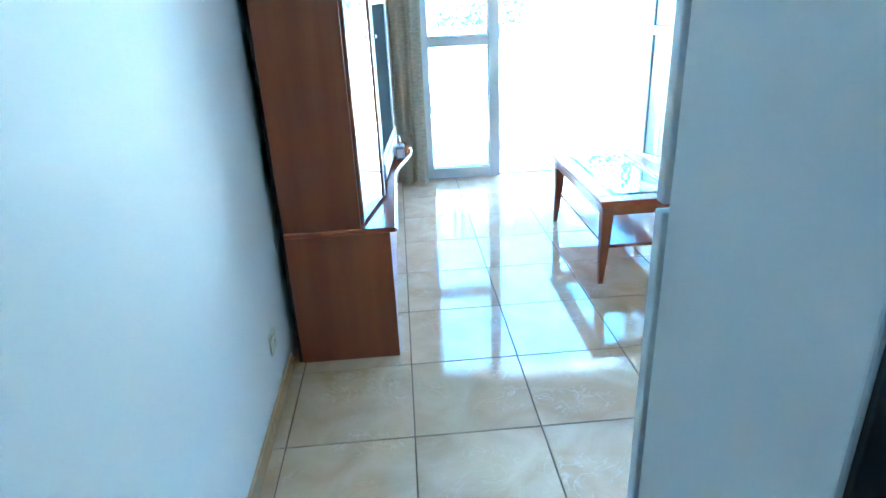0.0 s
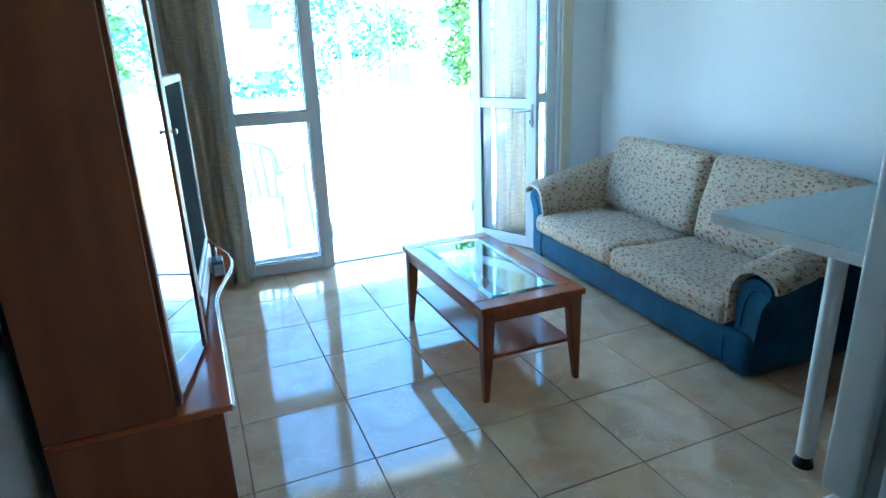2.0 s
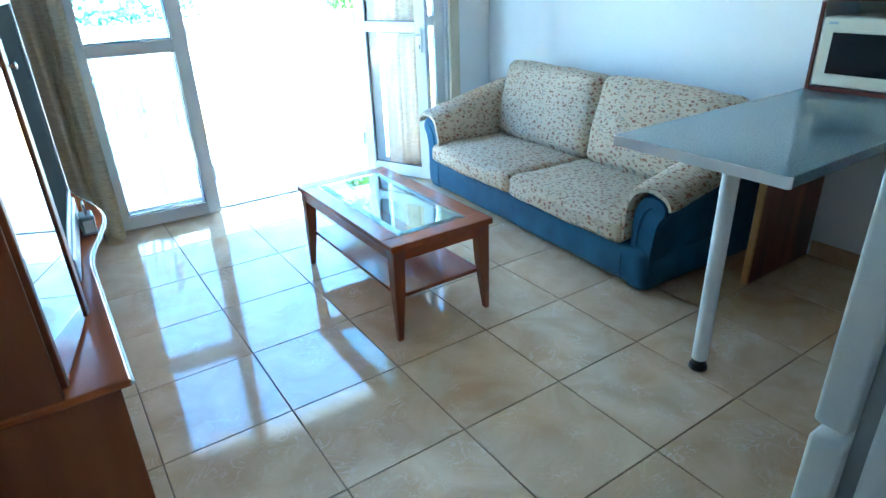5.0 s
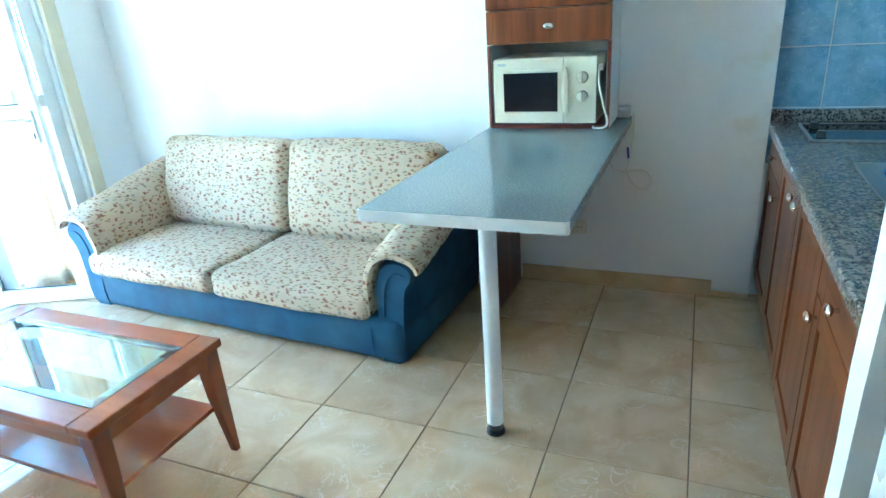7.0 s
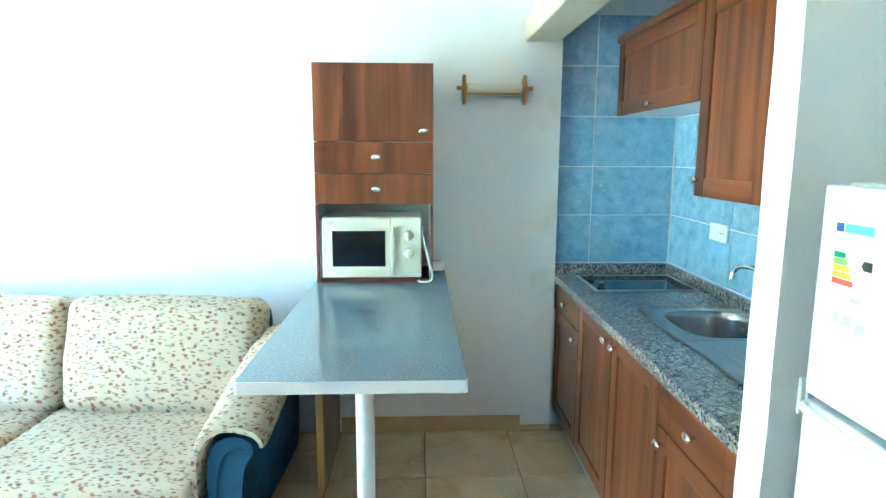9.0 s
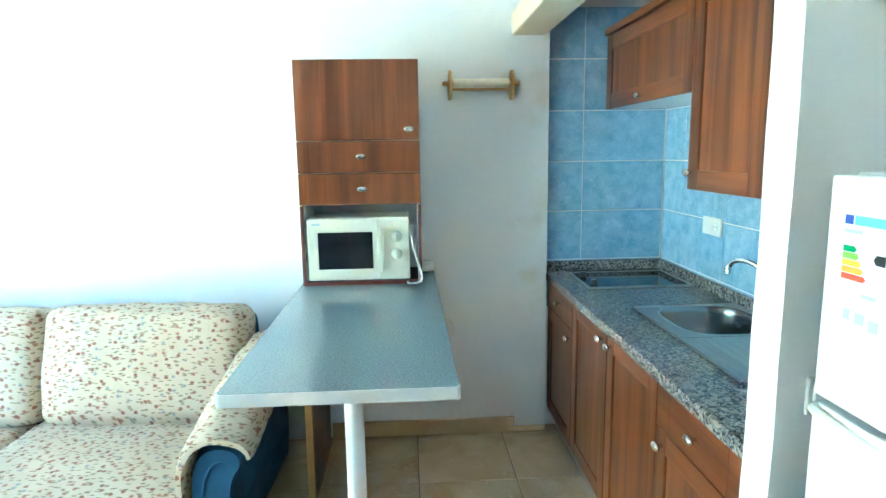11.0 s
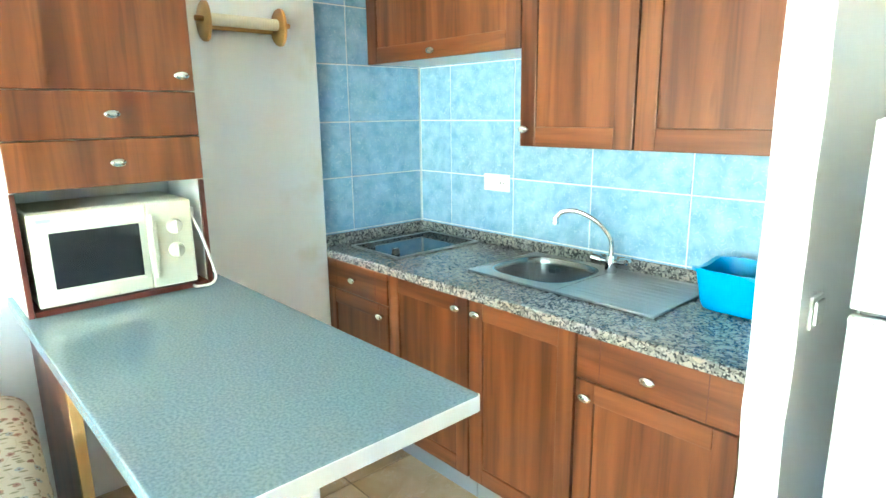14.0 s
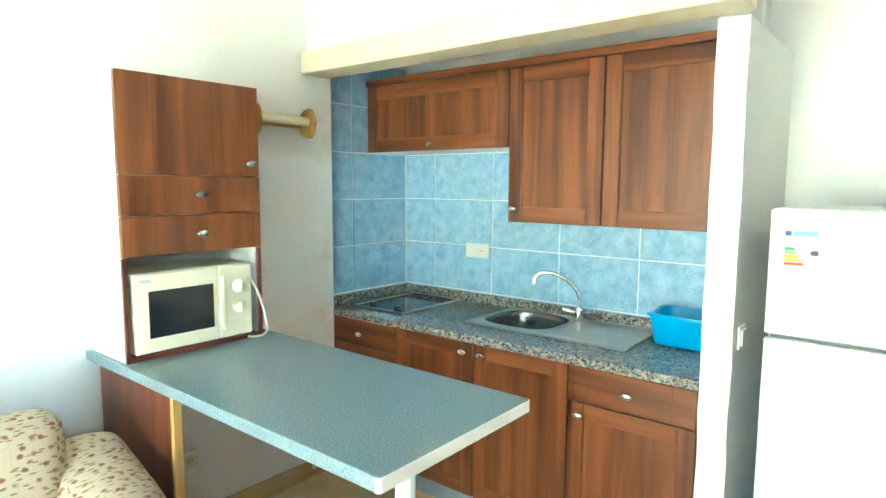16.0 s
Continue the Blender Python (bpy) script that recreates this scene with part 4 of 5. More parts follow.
for z0, z1 in ((1.069, GZ + 0.004), (0.055, 1.055)):
    d = part("door", box(GX0, GX1, GY1 - 0.030, GY1, z0, z1, 0.005, 3), FRIDGE, t, smooth=True)
    if z0 > 1:
        part("hinge_cap", box(GX0 - 0.0015, GX0 + 0.024, GY1 - 0.034, GY1 - 0.012, z1 - 0.018, z1 - 0.005, 0.001), BLACK, d, "black hinge cap")
    else:
        part("grip", tube(arc_path([(1.325, GY1 - 0.004, z1 - 0.008), (1.31, GY1 + 0.010, z1 - 0.010), (1.25, GY1 + 0.006, z1 - 0.018), (1.17, GY1 + 0.002, z1 - 0.022), (1.14, GY1 - 0.008, z1 - 0.018)], 6), 0.009, 8), WHITE_PLASTIC, d, "moulded white grip", True)
for fx in (GX0 + 0.06, GX1 - 0.06):
    for fy in (GY0 + 0.06, GY1 - 0.12):
        part("foot", cyl(fx, fy, 0.001, 0.022, 0.02, seg=12), BLACK, t)
t = thing("energy_sticker", 1.24, GY1 + 0.001, 1.19, "energy rating sticker with coloured bars on the fridge door", "sticker")
SX0, SX1, SZ0, SZ1, SY = 1.190, 1.294, 1.195, 1.402, GY1
part("paper", box(SX0, SX1, SY + 0.0004, SY + 0.0010, SZ0, SZ1), LABEL_PAPER, t)
part("header", box(SX1 - 0.022, SX1 - 0.004, SY + 0.001, SY + 0.0015, SZ1 - 0.020, SZ1 - 0.005), INK_BLUE, t)
part("header", box(SX0 + 0.012, SX1 - 0.026, SY + 0.001, SY + 0.0015, SZ1 - 0.020, SZ1 - 0.005), INK_CYAN, t)
for k in range(5):
    part("bar", prism([(SX1 - 0.005, SZ1 - 0.055 - k * 0.0115), (SX1 - 0.030 - k * 0.006, SZ1 - 0.055 - k * 0.0115), (SX1 - 0.035 - k * 0.006, SZ1 - 0.060 - k * 0.0115), (SX1 - 0.030 - k * 0.006, SZ1 - 0.065 - k * 0.0115), (SX1 - 0.005, SZ1 - 0.065 - k * 0.0115)], "y", SY + 0.001, SY + 0.0015), INKS[k], t)
part("arrow", prism([(SX0 + 0.008, SZ1 - 0.078), (SX0 + 0.026, SZ1 - 0.078), (SX0 + 0.032, SZ1 - 0.070), (SX0 + 0.026, SZ1 - 0.062), (SX0 + 0.008, SZ1 - 0.062)], "y", SY + 0.001, SY + 0.0015), BLACK, t)
for k, (xa, xb, za) in enumerate(((0.02, 0.05, 0.135), (0.010, 0.030, 0.185), (0.040, 0.060, 0.180), (0.072, 0.086, 0.178), (0.060, 0.100, 0.034))):
    part("line", box(SX0 + xa, SX0 + xb, SY + 0.001, SY + 0.0015, SZ1 - za, SZ1 - za + (0.018 if k in (1, 2, 3) else 0.006)), INK_GREY, t)

# ---- sofa ----
SOFA = pose(2.335, 2.540, 0, 0, 0, -3.0)
SL, SD = 2.01, 0.88
t = tagged(new("sofa"), "two-seat sofa in blue suede with cream floral cushions", "sofa")
t.matrix_basis = SOFA


def spart(name, b, mt, lb="", parent=None):
    b.transform(SOFA)
    return part(name, b, mt, parent or t, lb, True)


base = spart("base", cushion(-0.006, SD - 0.03, -0.026, SL + 0.026, 0.012, 0.232, 0.05, (0.012, 0, 0), 22, 0.006), BLUE_SUEDE, "blue suede base")
for yy in (0.135, SL - 0.135):
    spart("seam", tube([(-0.0065, yy, 0.04), (-0.0105, yy, 0.075), (-0.0125, yy, 0.13), (-0.0075, yy, 0.195)], 0.0035, 6), BLUE_SUEDE, parent=base)
spart("back_frame", cushion(SD - 0.16, SD, 0.09, SL - 0.11, 0.02, 0.775, 0.05, (0.0, 0, 0.01), 14), BLUE_SUEDE, "blue suede back")


def arm_top(x):
    return 0.500 + 0.165 * min(1.0, max(0.0, x) / 0.72)


def loft(sections):
    """Closed skin through rings of equal count, with flat ends."""
    b = bmesh.new()
    rings = [[b.verts.new(p) for p in q] for q in sections]
    for p, q in zip(rings, rings[1:]):
        for k in range(len(p)):
            j = (k + 1) % len(p)
            b.faces.new((p[k], p[j], q[j], q[k]))
    b.faces.new(rings[0][::-1])
    b.faces.new(rings[-1])
    bmesh.ops.recalc_face_normals(b, faces=b.faces[:])
    return b


def arm(far):
    """A scroll arm that curls outwards over a narrower side, under a quilted floral pad."""
    side = (lambda y: SL - y) if far else (lambda y: y)
    # blue body: outline in (y, height under the top)
    body = [(0.118, -0.30), (0.116, -0.16), (0.105, -0.09), (0.078, -0.035), (0.030, -0.005), (-0.020, 0.0), (-0.062, -0.012), (-0.086, -0.040), (-0.082, -0.072), (-0.056, -0.105), (-0.038, -0.16), (-0.028, -0.28)]
    secs = []
    for i in range(25):
        u = i / 24
        x = 0.006 + (SD - 0.038) * u
        top = arm_top(x)
        lip = 0.86 if i == 0 else 0.95 if i == 1 else 1.0
        xx = x + (0.0 if i else 0.006)
        ring = []
        for q in arc_path([(y, h, 0) for y, h in body], 4):
            yc = 0.02 + (q.x - 0.02) * lip
            hc = q.y - (1 - lip) * 0.09
            p = Vector((xx, side(yc), top + hc))
            ring.append(p + noise.noise_vector(p * 6.0) * 0.006)
        y_in, y_out = 0.02 + (0.118 - 0.02) * lip, 0.02 + (-0.018 - 0.02) * lip
        ring += [Vector((xx, side(0.02 + (-0.022 - 0.02) * lip), 0.12)), Vector((xx, side(y_out + 0.004), 0.035)), Vector((xx, side(y_out + 0.03), 0.013)), Vector((xx, side(y_in), 0.013))]
        secs.append(ring)
    a = spart("arm", loft(secs), BLUE_SUEDE, "blue suede scroll arm")
    crease = [(0.070, -0.26), (0.062, -0.16), (0.040, -0.09), (0.0, -0.055), (-0.040, -0.060)]
    spart("piping", tube(arc_path([(0.008, side(y), arm_top(0) + h) for y, h in crease], 5), 0.004, 8), BLUE_SUEDE, parent=a)
    # quilted pad
    outer = [(0.160, -0.262), (0.163, -0.14), (0.150, -0.06), (0.115, 0.006), (0.055, 0.040), (-0.020, 0.045), (-0.085, 0.030), (-0.118, -0.004), (-0.124, -0.040)]
    inner = [(-0.098, -0.046), (-0.090, -0.026), (-0.066, -0.006), (-0.020, 0.004), (0.032, 0.0), (0.082, -0.030), (0.110, -0.088), (0.121, -0.15), (0.123, -0.262)]
    o = [(q.x, q.y) for q in arc_path([(y, h, 0) for y, h in outer], 5)]
    w = [(q.x, q.y) for q in arc_path([(y, h, 0) for y, h in inner], 5)]
    mid_line = list(zip(o, w[::-1]))
    secs = []
    for i in range(27):
        u = i / 26
        x = -0.016 + 0.775 * u
        top = arm_top(x)
        f = 0.45 if i in (0, 26) else 0.85 if i in (1, 25) else 1.0
        ring = []
        for line in (0, 1):
            pts = []
            for po, pi in mid_line:
                c = ((po[0] + pi[0]) / 2, (po[1] + pi[1]) / 2)
                q = po if line == 0 else pi
                y, h = c[0] + (q[0] - c[0]) * f, c[1] + (q[1] - c[1]) * f
                p = Vector((x + (0.008 if i == 0 else 0), side(y), top + h))
                pts.append(p + noise.noise_vector(p * 11.0) * 0.006)
            ring += pts if line == 0 else pts[::-1]
        secs.append(ring)
    b = bmesh.new()
    rings = [[b.verts.new(p) for p in q] for q in secs]
    n = len(rings[0])
    for p, q in zip(rings, rings[1:]):
        for k in range(n):
            b.faces.new((p[k], p[(k + 1) % n], q[(k + 1) % n], q[k]))
    for cap in (rings[0], rings[-1]):
        for k in range(n // 2 - 1):
            b.faces.new((cap[k], cap[k + 1], cap[n - 2 - k], cap[n - 1 - k]))
    bmesh.ops.recalc_face_normals(b, faces=b.faces[:])
    spart("arm_pad", b, FLORAL, "cream floral arm pad")


arm(False)
arm(True)
mid = 1.035
for k, (a, c) in enumerate(((0.140, mid - 0.003), (mid + 0.003, SL - 0.075))):
    spart("seat_cushion", cushion(-0.030, 0.64, a, c, 0.205, 0.338, 0.042, (0.012, 0.004, 0.020), 20, 0.009, k * 3.1), FLORAL, "cream floral seat cushion")
    a, c = (0.075, 0.972) if k == 0 else (0.978, SL - 0.105)
    b = cushion(-0.10, 0.10, a, c, 0.0, 0.515, 0.060, (0.030, 0.004, 0.012), 20, 0.010, k * 5.3 + 2)
    b.transform(pose(0.585, 0, 0.334, 0, 14, 0))
    spart("back_cushion", b, FLORAL, "cream floral back cushion")

# ---- coffee table ----
t = thing("coffee_table", 1.44, 3.38, 0, "cherry wood coffee table with clear glass top and shelf", "table")
TX0, TX1, TY0, TY1, TZ = 1.188, 1.705, 2.882, 3.880, 0.455
rim_b = bmesh.new()
RW = 0.085
for p in ((TX0, TX1, TY0, TY0 + RW), (TX0, TX1, TY1 - RW, TY1), (TX0, TX0 + RW, TY0 + RW, TY1 - RW), (TX1 - RW, TX1, TY0 + RW, TY1 - RW)):
    box(*p, TZ - 0.030, TZ, 0.005, 2, bm=rim_b)
part("top_frame", rim_b, CHERRY_Y, t)
part("glass_top", box(TX0 + RW + 0.001, TX1 - RW - 0.001, TY0 + RW + 0.001, TY1 - RW - 0.001, TZ - 0.010, TZ - 0.002, 0.0022), TABLE_GLASS, t, "bevelled clear glass panel")
bv = bmesh.new()
gx0, gx1, gy0, gy1, bw = TX0 + RW + 0.001, TX1 - RW - 0.001, TY0 + RW + 0.001, TY1 - RW - 0.001, 0.028
zb = TZ - 0.0015
o = [bv.verts.new(p) for p in ((gx0, gy0, zb), (gx1, gy0, zb), (gx1, gy1, zb), (gx0, gy1, zb))]
i_ = [bv.verts.new(p) for p in ((gx0 + bw, gy0 + bw, zb + 0.003), (gx1 - bw, gy0 + bw, zb + 0.003), (gx1 - bw, gy1 - bw, zb + 0.003), (gx0 + bw, gy1 - bw, zb + 0.003))]
for k in range(4):
    bv.faces.new((o[k], o[(k + 1) % 4], i_[(k + 1) % 4], i_[k]))
bv.faces.new(i_)
bv.faces.new(o[::-1])
part("glass_bevel", bv, TABLE_GLASS, t, "bevelled glass border")
for a in ((TX0 + 0.018, TX1 - 0.018, TY0 + 0.014, TY0 + 0.034), (TX0 + 0.018, TX1 - 0.018, TY1 - 0.034, TY1 - 0.014), (TX0 + 0.014, TX0 + 0.034, TY0 + 0.034, TY1 - 0.034), (TX1 - 0.034, TX1 - 0.014, TY0 + 0.034, TY1 - 0.034)):
    part("apron", box(*a, TZ - 0.080, TZ - 0.031, 0.002), CHERRY_Y, t)
for lx, sx in ((TX0 + 0.012, 1), (TX1 - 0.012, -1)):
    for ly, sy in ((TY0 + 0.012, 1), (TY1 - 0.012, -1)):
        b = bmesh.new()
        rows = []
        for z, wd in ((TZ - 0.031, 0.060), (0.24, 0.050), (0.004, 0.026), (0.0, 0.022)):
            rows.append([b.verts.new((lx + sx * u, ly + sy * v, z)) for u, v in ((0, 0), (wd, 0), (wd, wd), (0, wd))])
        for p, q in zip(rows, rows[1:]):
            for k in range(4):
                b.faces.new((p[k], p[(k + 1) % 4], q[(k + 1) % 4], q[k]))
        b.faces.new(rows[0])
        b.faces.new(rows[-1][::-1])
        bmesh.ops.recalc_face_normals(b, faces=b.faces[:])
        bmesh.ops.bevel(b, geom=[e for e in b.edges if abs(e.verts[0].co.z - e.verts[1].co.z) > 0.05], offset=0.005, segments=2, affect="EDGES", profile=0.5)
        part("leg", b, CHERRY, t)
part("shelf", box(TX0 + 0.045, TX1 - 0.045, TY0 + 0.045, TY1 - 0.045, 0.185, 0.203, 0.003), CHERRY_Y, t, "cherry lower shelf")

# ---- wall unit with television ----
UY0, UY1, UZ = 2.362, 4.42, 0.592
t = thing("wall_unit", 0.0, 3.3, 0, "cherry laminate wall unit with mirrored door and bowed top", "cabinet")
part("tall_side", box(-0.255, 0.048, UY0, UY0 + 0.02, UZ + 0.001, 2.05, 0.002), CHERRY, t, "tall cherry side panel")
part("base_side", box(-0.255, 0.160, UY0, UY0 + 0.02, 0.0, UZ - 0.022, 0.002), CHERRY, t)
for sx, sy in ((-0.10, 0.575), (0.0, 0.575)):
    part("screw_cap", tube([(sx, UY0 + 0.001, sy), (sx, UY0 - 0.001, sy)], 0.0045, 10), WALNUT_DARK, t)
# solid black strip added to draw the shade behind the unit
part("back_gap", box(-0.270, -0.256, UY0 + 0.008, UY1, 0.0, 2.05), GAP_SHADE, t, "black strip standing in for the shade behind the unit")
part("plinth", box(-0.25, 0.10, UY0 + 0.005, UY1 - 0.005, 0.0, 0.055), WHITE_EDGE, t)
part("base_body", box(-0.254, 0.135, UY0 + 0.021, UY1, 0.056, UZ - 0.023), CHERRY, t)
nd = 4
for k in range(nd):
    ya, yb = UY0 + 0.024 + k * (UY1 - UY0 - 0.03) / nd, UY0 + 0.020 + (k + 1) * (UY1 - UY0 - 0.03) / nd
    d = part("door", box(0.137, 0.156, ya, yb, 0.06, UZ - 0.026, 0.003), CHERRY, t)
    part("handle", tube(arc_path([(0.156, yb - 0.05, 0.40), (0.178, yb - 0.05, 0.41), (0.178, yb - 0.05, 0.47), (0.156, yb - 0.05, 0.48)], 4), 0.005, 8), NICKEL, d, smooth=True)


def bow(y):
    s = 0.5 - 0.5 * math.cos(2 * math.pi * min(1, max(0, (y - 3.12) / 1.08)))
    return 0.186 + 0.095 * s


ys = [UY0 - 0.004 + k * (UY1 - UY0 + 0.004) / 40 for k in range(41)]
part("top", prism([(-0.254, UY0 - 0.004)] + [(bow(y), y) for y in ys] + [(-0.254, UY1)], "z", UZ - 0.022, UZ, 0.006, 3), CHERRY_Y, t, "bowed cherry top board")
part("lip", tube([(bow(y) + 0.001, y, UZ - 0.012) for y in ys], 0.006, 8), CREAM_PLASTIC, t, "pale edge strip", True)
# tall bay with a mirrored door standing ajar
part("bay_side", box(-0.255, 0.040, 2.775, 2.793, UZ + 0.001, 2.05, 0.002), CHERRY, t)
part("bay_top", box(-0.255, 0.046, UY0 + 0.021, 2.774, 2.03, 2.05, 0.002), CHERRY, t)
part("bay_back", box(-0.255, -0.245, UY0 + 0.021, 2.774, UZ + 0.002, 2.029), CHERRY, t)
AJ = pose(0.050, UY0 + 0.022, 0, 0, 0, -12.5)


def ajar(b):
    b.transform(AJ)
    return b


md = part("mirror_door", ajar(box(-0.004, 0.004, 0.027, 0.352, UZ + 0.014, 2.02, 0.001)), MIRROR, t, "mirrored glass door standing ajar")
for ya, yb in ((0.004, 0.026), (0.353, 0.384)):
    part("door_stile", ajar(box(-0.010, 0.010, ya, yb, UZ + 0.012, 2.022, 0.003)), CHERRY, md, "cherry door stile")
part("door_knob", ajar(tube([(0.010, 0.372, 1.28), (0.018, 0.372, 1.28), (0.026, 0.372, 1.28), (0.029, 0.372, 1.28)], [0.004, 0.004, 0.009, 0.005], 12)), NICKEL, md, smooth=True)
# open shelf behind the television
part("back_panel", box(-0.255, -0.245, 2.794, UY1, UZ + 0.001, 2.05), CHERRY, t)
part("end_side", box(-0.255, 0.0, UY1 - 0.02, UY1, UZ + 0.001, 1.50, 0.002), CHERRY, t)
part("high_shelf", box(-0.244, 0.02, 2.794, UY1 - 0.021, 1.48, 1.50, 0.002), CHERRY, t)

TV = pose(0.138, 2.95, UZ, 0, 0, -4.5)
t = tagged(new("television"), "silver-framed television standing on the wall unit", "television")
t.matrix_basis = TV


def tv(name, b, mt, lb="", sm=False):
    b.transform(TV)
    return part(name, b, mt, t, lb, sm)


TVW, TVH = 0.68, 0.835
tv("case", box(-0.30, -0.031, 0.03, TVW - 0.03, 0.08, TVH - 0.03, 0.03, 3), BLACK, sm=True)
tv("bezel", frame_box("x", -0.030, 0.0, 0, TVW, 0.105, TVH, 0.030, 0.006), SILVER, "silver screen surround")
tv("screen", box(-0.028, -0.008, 0.026, TVW - 0.026, 0.131, TVH - 0.026, 0.004), SCREEN, "dark grey screen")
tv("speaker_panel", box(-0.035, 0.008, 0, TVW, 0.020, 0.104, 0.010, 3), SILVER, "silver speaker panel")
tv("stand", box(-0.25, -0.012, 0.15, TVW - 0.15, 0.001, 0.030, 0.006), BLACK)

t = thing("padlock", 0.215, 3.46, UZ, "grey combination padlock standing on the cabinet top", "padlock")
part("body", box(0.192, 0.240, 3.42, 3.50, UZ + 0.001, UZ + 0.075, 0.006), SILVER, t)
part("shackle", tube(arc_path([(0.216, 3.44, UZ + 0.070), (0.216, 3.442, UZ + 0.105), (0.216, 3.46, UZ + 0.122), (0.216, 3.478, UZ + 0.105), (0.216, 3.48, UZ + 0.070)], 5), 0.005, 8), NICKEL, t, smooth=True)
for k in range(3):
    part("dial", box(0.188, 0.1925, 3.434 + k * 0.019, 3.447 + k * 0.019, UZ + 0.018, UZ + 0.056, 0.001), LABEL_PAPER, t)
part("face_strip", box(0.199, 0.233, 3.4175, 3.4205, UZ + 0.012, UZ + 0.058, 0.001), LABEL_PAPER, t)
t = thing("candle_stick", -0.05, 4.05, UZ, "slim pale stick on the cabinet top", "ornament")
part("stick", tube([(0.17, 3.95, UZ + 0.001), (0.17, 3.95, UZ + 0.12)], 0.006, 8), CREAM_PLASTIC, t, smooth=True)

# ---- terrace and distance ----
solid("terrace", box(-6, 9, 5.241, 7.48, -0.30, -0.012), TERRACE, "sunlit pale terrace paving", "terrace")
solid("trim_parapet_foot", box(-6, 9, 7.284, 7.298, -0.012, 0.37, 0.004), OUT_ORANGE, "yellow ochre painted foot of the terrace wall", "trim")
solid("parapet", box(-6, 9, 7.30, 7.478, -0.012, 1.085, 0.01), OUT_WHITE, "low white terrace wall", "wall")
solid("wall_facade_left", box(-6, -0.86, 5.0, 5.24, -0.30, 2.8), OUT_WHITE, "white outer wall of the house", "wall")
solid("wall_facade_right", box(3.96, 9, 5.0, 5.24, -0.30, 2.8), OUT_WHITE, "white outer wall of the house", "wall")


def plastic_chair(x, y, rz):
    m = pose(x, y, -0.012, 0, 0, rz)
    t = thing("garden_chair", x, y, -0.012, "pale blue moulded plastic armchair on the sunlit terrace", "chair", rz=rz)

    def put(n, b):
        b.transform(m)
        return part(n, b, PALE_BLUE, t, smooth=True)
    put("seat", cushion(-0.24, 0.24, -0.23, 0.22, 0.40, 0.43, 0.014, (0, 0, -0.012), 8, 0))
    bk = bmesh.new()
    for k in range(6):
        a = -0.20 + k * 0.08
        tube(arc_path([(a * 0.9, 0.20, 0.42), (a, 0.25, 0.62), (a * 1.02, 0.29, 0.84 - 0.6 * a * a)], 4), 0.016, 6, bm=bk)
    tube(arc_path([(-0.22, 0.24, 0.60), (-0.21, 0.285, 0.80), (0, 0.30, 0.87), (0.21, 0.285, 0.80), (0.22, 0.24, 0.60)], 5), 0.02, 8, bm=bk)
    put("backrest", bk)
    for s in (-1, 1):
        put("armrest", tube(arc_path([(s * 0.25, 0.24, 0.62), (s * 0.28, 0.05, 0.64), (s * 0.28, -0.18, 0.63), (s * 0.27, -0.23, 0.58)], 5), 0.02, 8))
        put("leg", tube([(s * 0.27, -0.22, 0.60), (s * 0.27, -0.24, 0.40), (s * 0.29, -0.27, 0.002)], [0.018, 0.022, 0.018], 8))
        put("leg", tube([(s * 0.22, 0.20, 0.42), (s * 0.26, 0.28, 0.002)], [0.022, 0.018], 8))


plastic_chair(0.72, 6.05, 150)


def leaves(centres, count, size, seed):
    """Many small folded leaves scattered in clumps."""
    rnd = random.Random(seed)
    vs, fs = [], []
    for cx, cy, cz, rx, rz in centres:
        for _ in range(count):
            d = Vector((rnd.gauss(0, 1), rnd.gauss(0, 1), rnd.gauss(0, 1))).normalized() * rnd.random() ** 0.4
            p = Vector((cx + d.x * rx, cy + d.y * rx, cz + d.z * rz))
            a = Vector((rnd.uniform(-1, 1), rnd.uniform(-1, 1), rnd.uniform(-0.8, 0.5))).normalized()
            c = a.cross(Vector((rnd.uniform(-1, 1), rnd.uniform(-1, 1), rnd.uniform(-1, 1)))).normalized()
            s = size * rnd.uniform(0.6, 1.4)
            k = len(vs)
            vs += [p - a * s, p + c * s * 0.45, p + a * s, p - c * s * 0.45]
            fs.append((k, k + 1, k + 2, k + 3))
    me = bpy.data.meshes.new("crown")
    me.from_pydata(vs, [], fs)
    b = bmesh.new()
    b.from_mesh(me)
    bpy.data.meshes.remove(me)
    return b


def tree(x, y, h, r, seed, material, label):
    rnd = random.Random(seed)
    z0 = -0.30
    t = thing("tree", x, y, z0, label, "tree")
    tr = tube(arc_path([(x, y, z0), (x + rnd.uniform(-0.1, 0.1), y, z0 + h * 0.25), (x + rnd.uniform(-0.2, 0.2), y, z0 + h * 0.5), (x, y, z0 + h * 0.8)], 4), [0.16 - 0.009 * k for k in range(13)], 8)
    cs = []
    for k in range(16):
        a, rr, hz = rnd.uniform(0, 6.28), r * rnd.uniform(0.2, 0.9), rnd.uniform(0.28, 1.0) * h
        c = (x + math.cos(a) * rr, y + math.sin(a) * rr, z0 + hz)
        cs.append((*c, r * rnd.uniform(0.25, 0.45), r * rnd.uniform(0.2, 0.4)))
        if k < 9:
            tube([(x, y, z0 + hz * 0.6), ((x + c[0]) / 2, (y + c[1]) / 2, z0 + hz * 0.85), c], [0.06, 0.04, 0.015], 6, bm=tr)
    part("trunk", tr, BARK, t, smooth=True)
    part("crown", leaves(cs, 150, 0.10, seed), material, t)


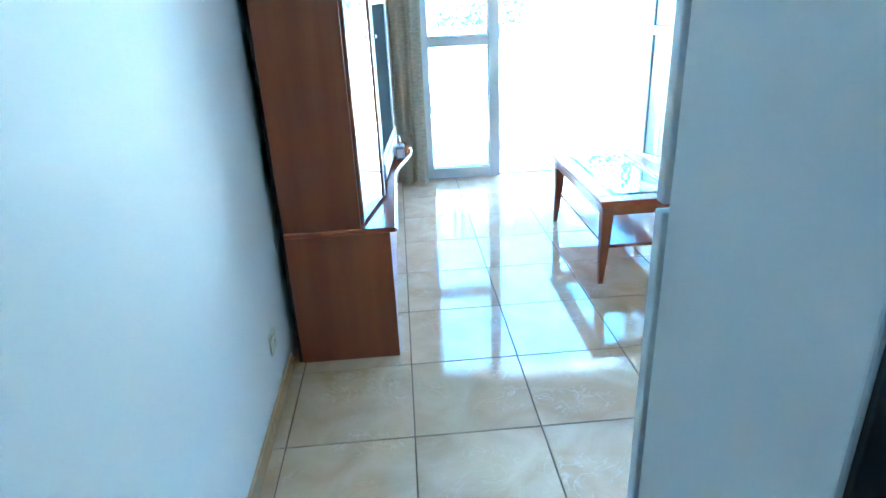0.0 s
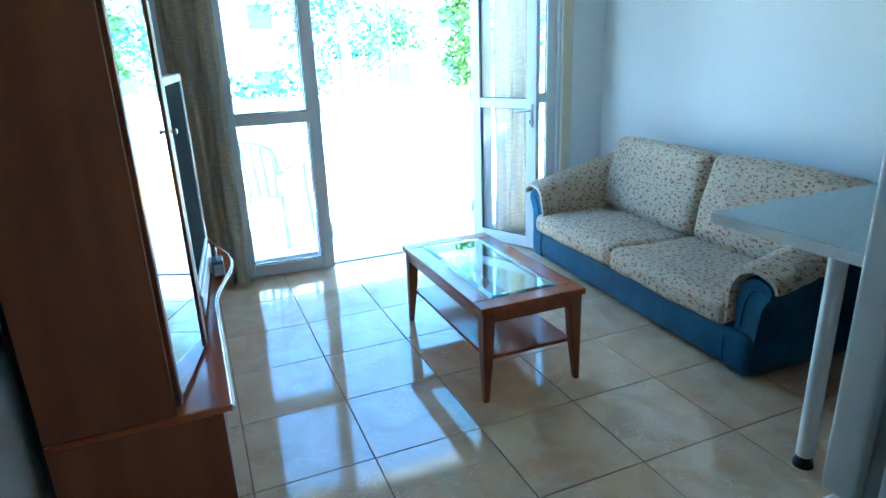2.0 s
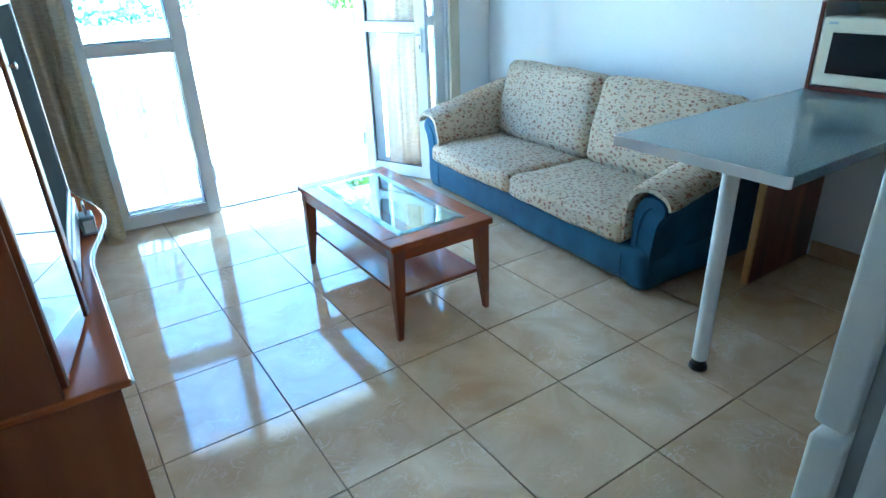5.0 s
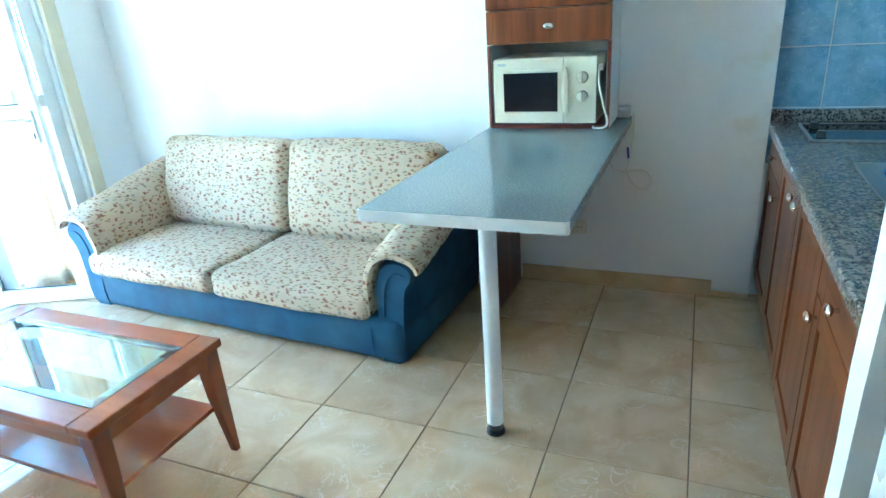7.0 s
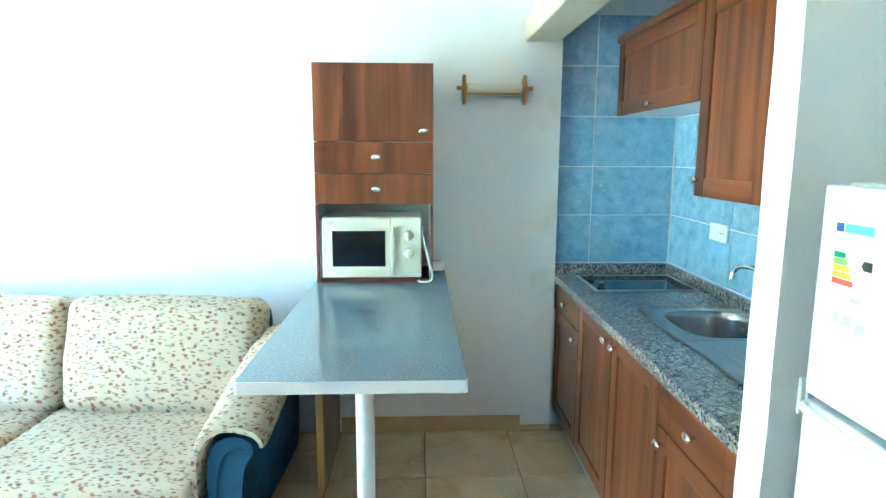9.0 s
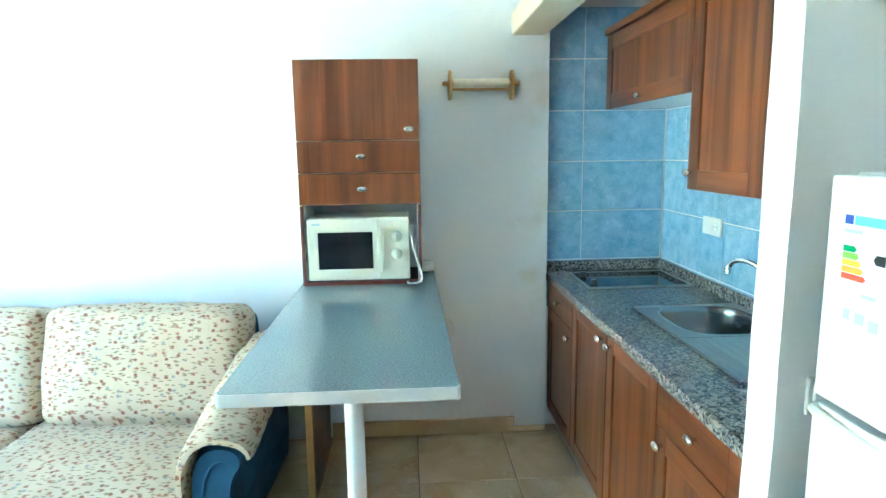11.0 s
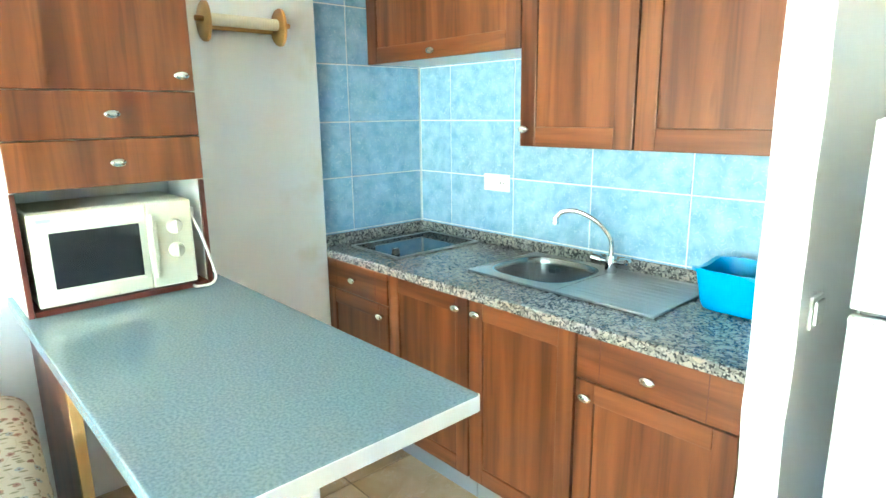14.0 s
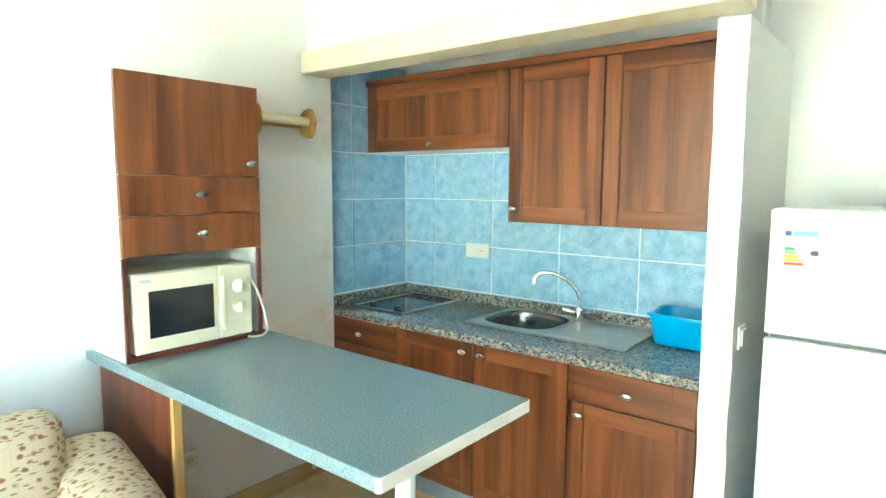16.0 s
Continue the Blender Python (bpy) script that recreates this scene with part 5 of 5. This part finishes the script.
for k, (x, y, h, r) in enumerate(((-2.5, 15, 5.5, 2.2), (-0.9, 21, 6.5, 2.4), (4.3, 17, 6.0, 2.0), (5.0, 20, 7.0, 2.6), (8.5, 19, 6.2, 2.4), (12.5, 22, 6.5, 2.6), (-7, 19, 6.0, 2.5), (17, 24, 7.0, 3.0))):
    tree(x, y, h, r, 40 + k, LEAF if k % 2 else LEAF_BLUE, "leafy green tree in full sun beyond the terrace")
t = thing("climbing_plant", 3.85, 8.8, -0.30, "bright green climbing plant in full sun at the terrace wall", "plant")
part("stem", tube(arc_path([(3.85, 8.80, -0.30), (3.8, 8.80, 0.8), (3.9, 8.82, 1.6), (3.8, 8.82, 2.6)], 5), 0.02, 6), BARK, t, smooth=True)
part("crown", leaves([(3.84 + 0.14 * math.sin(k * 2.1), 8.75, 1.05 + k * 0.19, 0.25, 0.17) for k in range(10)], 150, 0.05, 7), LEAF_SUN, t)


t = thing("hedge", 1.7, 11.2, -0.30, "low grey-green hedge beyond the terrace wall", "hedge")
part("stem", tube([(1.7, 11.2, -0.30), (1.68, 11.2, 0.4), (1.72, 11.2, 0.9)], [0.04, 0.03, 0.015], 6), BARK, t, smooth=True)
part("crown", leaves([(1.0 + 0.17 * k, 11.2 + 0.1 * math.sin(k * 3), 0.85 + 0.22 * math.sin(k * 1.7), 0.26, 0.38) for k in range(9)], 110, 0.06, 12), LEAF_BLUE, t)


def villa(x0, x1, y0, y1, h, label):
    t = thing("apartment_building", (x0 + x1) / 2, y0, -0.30, label, "building")
    part("wall", box(x0, x1, y0, y1, -0.30, h), OUT_WHITE, t)
    part("roof", box(x0 - 0.2, x1 + 0.2, y0 - 0.2, y1 + 0.2, h, h + 0.25, 0.03), OUT_WHITE, t)
    n = int((x1 - x0) / 2.6)
    for f in range(int(h // 2.8)):
        for k in range(n):
            cx, cz = x0 + (k + 0.5) * (x1 - x0) / n, 0.48 + f * 2.8
            w = part("window", frame_box("y", y0 - 0.06, y0 + 0.02, cx - 0.6, cx + 0.6, cz - 0.6, cz + 0.6, 0.07), ALU, t)
            part("pane", box(cx - 0.53, cx + 0.53, y0 - 0.03, y0 - 0.01, cz - 0.53, cz + 0.53), WINDOW_DARK, w)


villa(-14, 5.2, 30, 36, 5.8, "white two-storey building behind the trees")
villa(7, 24, 33, 40, 5.8, "white two-storey building behind the trees")
t = thing("street_lamp", 4.17, 13.0, -0.30, "green metal lamp post beyond the terrace", "street lamp")
part("post", tube([(4.17, 13, -0.30), (4.17, 13, 2.9)], 0.035, 10), GREEN_PAINT, t, smooth=True)
part("lantern", cyl(4.17, 13, 2.9, 3.2, 0.10, 0.16, 16), WHITE_PLASTIC, t)

# ---- floor tiles and wall tiles ----
_cache = {}


def tile_mesh(name, w, d, h, material):
    key = (name, round(w, 3), round(d, 3))
    if key not in _cache:
        e = 0.0015
        b = bmesh.new()
        rows = [[b.verts.new((sx * (w / 2 - i), sy * (d / 2 - i), z)) for sx, sy in ((-1, -1), (1, -1), (1, 1), (-1, 1))] for i, z in ((0, 0.0), (0, h - e), (e, h))]
        for p, q in zip(rows, rows[1:]):
            for k in range(4):
                b.faces.new((p[k], p[(k + 1) % 4], q[(k + 1) % 4], q[k]))
        b.faces.new(rows[-1])
        b.faces.new(rows[0][::-1])
        _cache[key] = mesh_of(name, b, material)
    return _cache[key]


floor_ob = bpy.data.objects["floor"]
GX, GYY, TW, TD, GAP = 1.555, 1.834, 0.4495, 0.4545, 0.0045
xs = [GX + TW * k for k in range(-6, 7)]
ysr = [GYY + TD * k for k in range(-9, 10)]
for xa, xb in zip(xs, xs[1:]):
    for ya, yb in zip(ysr, ysr[1:]):
        a0, a1, c0, c1 = max(xa, WEST - 0.02), min(xb, 3.47), max(ya, -1.62), min(yb, 5.23)
        if a1 - a0 < 0.02 or c1 - c0 < 0.02:
            continue
        if a0 > 0.82 and c1 < 0.10:
            continue
        o = new("tile", tile_mesh("tile", a1 - a0 - GAP, c1 - c0 - GAP, 0.004, FLOOR))
        o.matrix_basis = pose((a0 + a1) / 2, (c0 + c1) / 2, -0.004 + 0.0004 * random.random(), 0.03 * random.uniform(-1, 1), 0.03 * random.uniform(-1, 1))
        o.parent = floor_ob

zr = [0.674, 0.930, 1.188, 1.445, 1.703, 1.958, 2.210]
wall_s, wall_e = bpy.data.objects["wall_south_niche"], bpy.data.objects["wall_east_niche"]
cols = [3.440, 3.215, 2.805, 2.393, 1.980, 1.568, 1.520]
for xb, xa in zip(cols, cols[1:]):
    for za, zb in zip(zr[:-1], zr[1:-1]):
        o = new("tile", tile_mesh("wall_tile", xb - xa - 0.006, zb - za - 0.006, 0.004, BLUE_TILE))
        o.matrix_basis = pose((xa + xb) / 2, 0.507, (za + zb) / 2, -90, 0, 0)
        o.parent = wall_s
for ya, yb in ((0.515, 0.945), (0.945, 1.137)):
    for za, zb in zip(zr, zr[1:]):
        o = new("tile", tile_mesh("wall_tile", yb - ya - 0.006, zb - za - 0.006, 0.004, BLUE_TILE))
        o.matrix_basis = pose(3.448, (ya + yb) / 2, (za + zb) / 2, 90, 0, -90)
        o.parent = wall_e
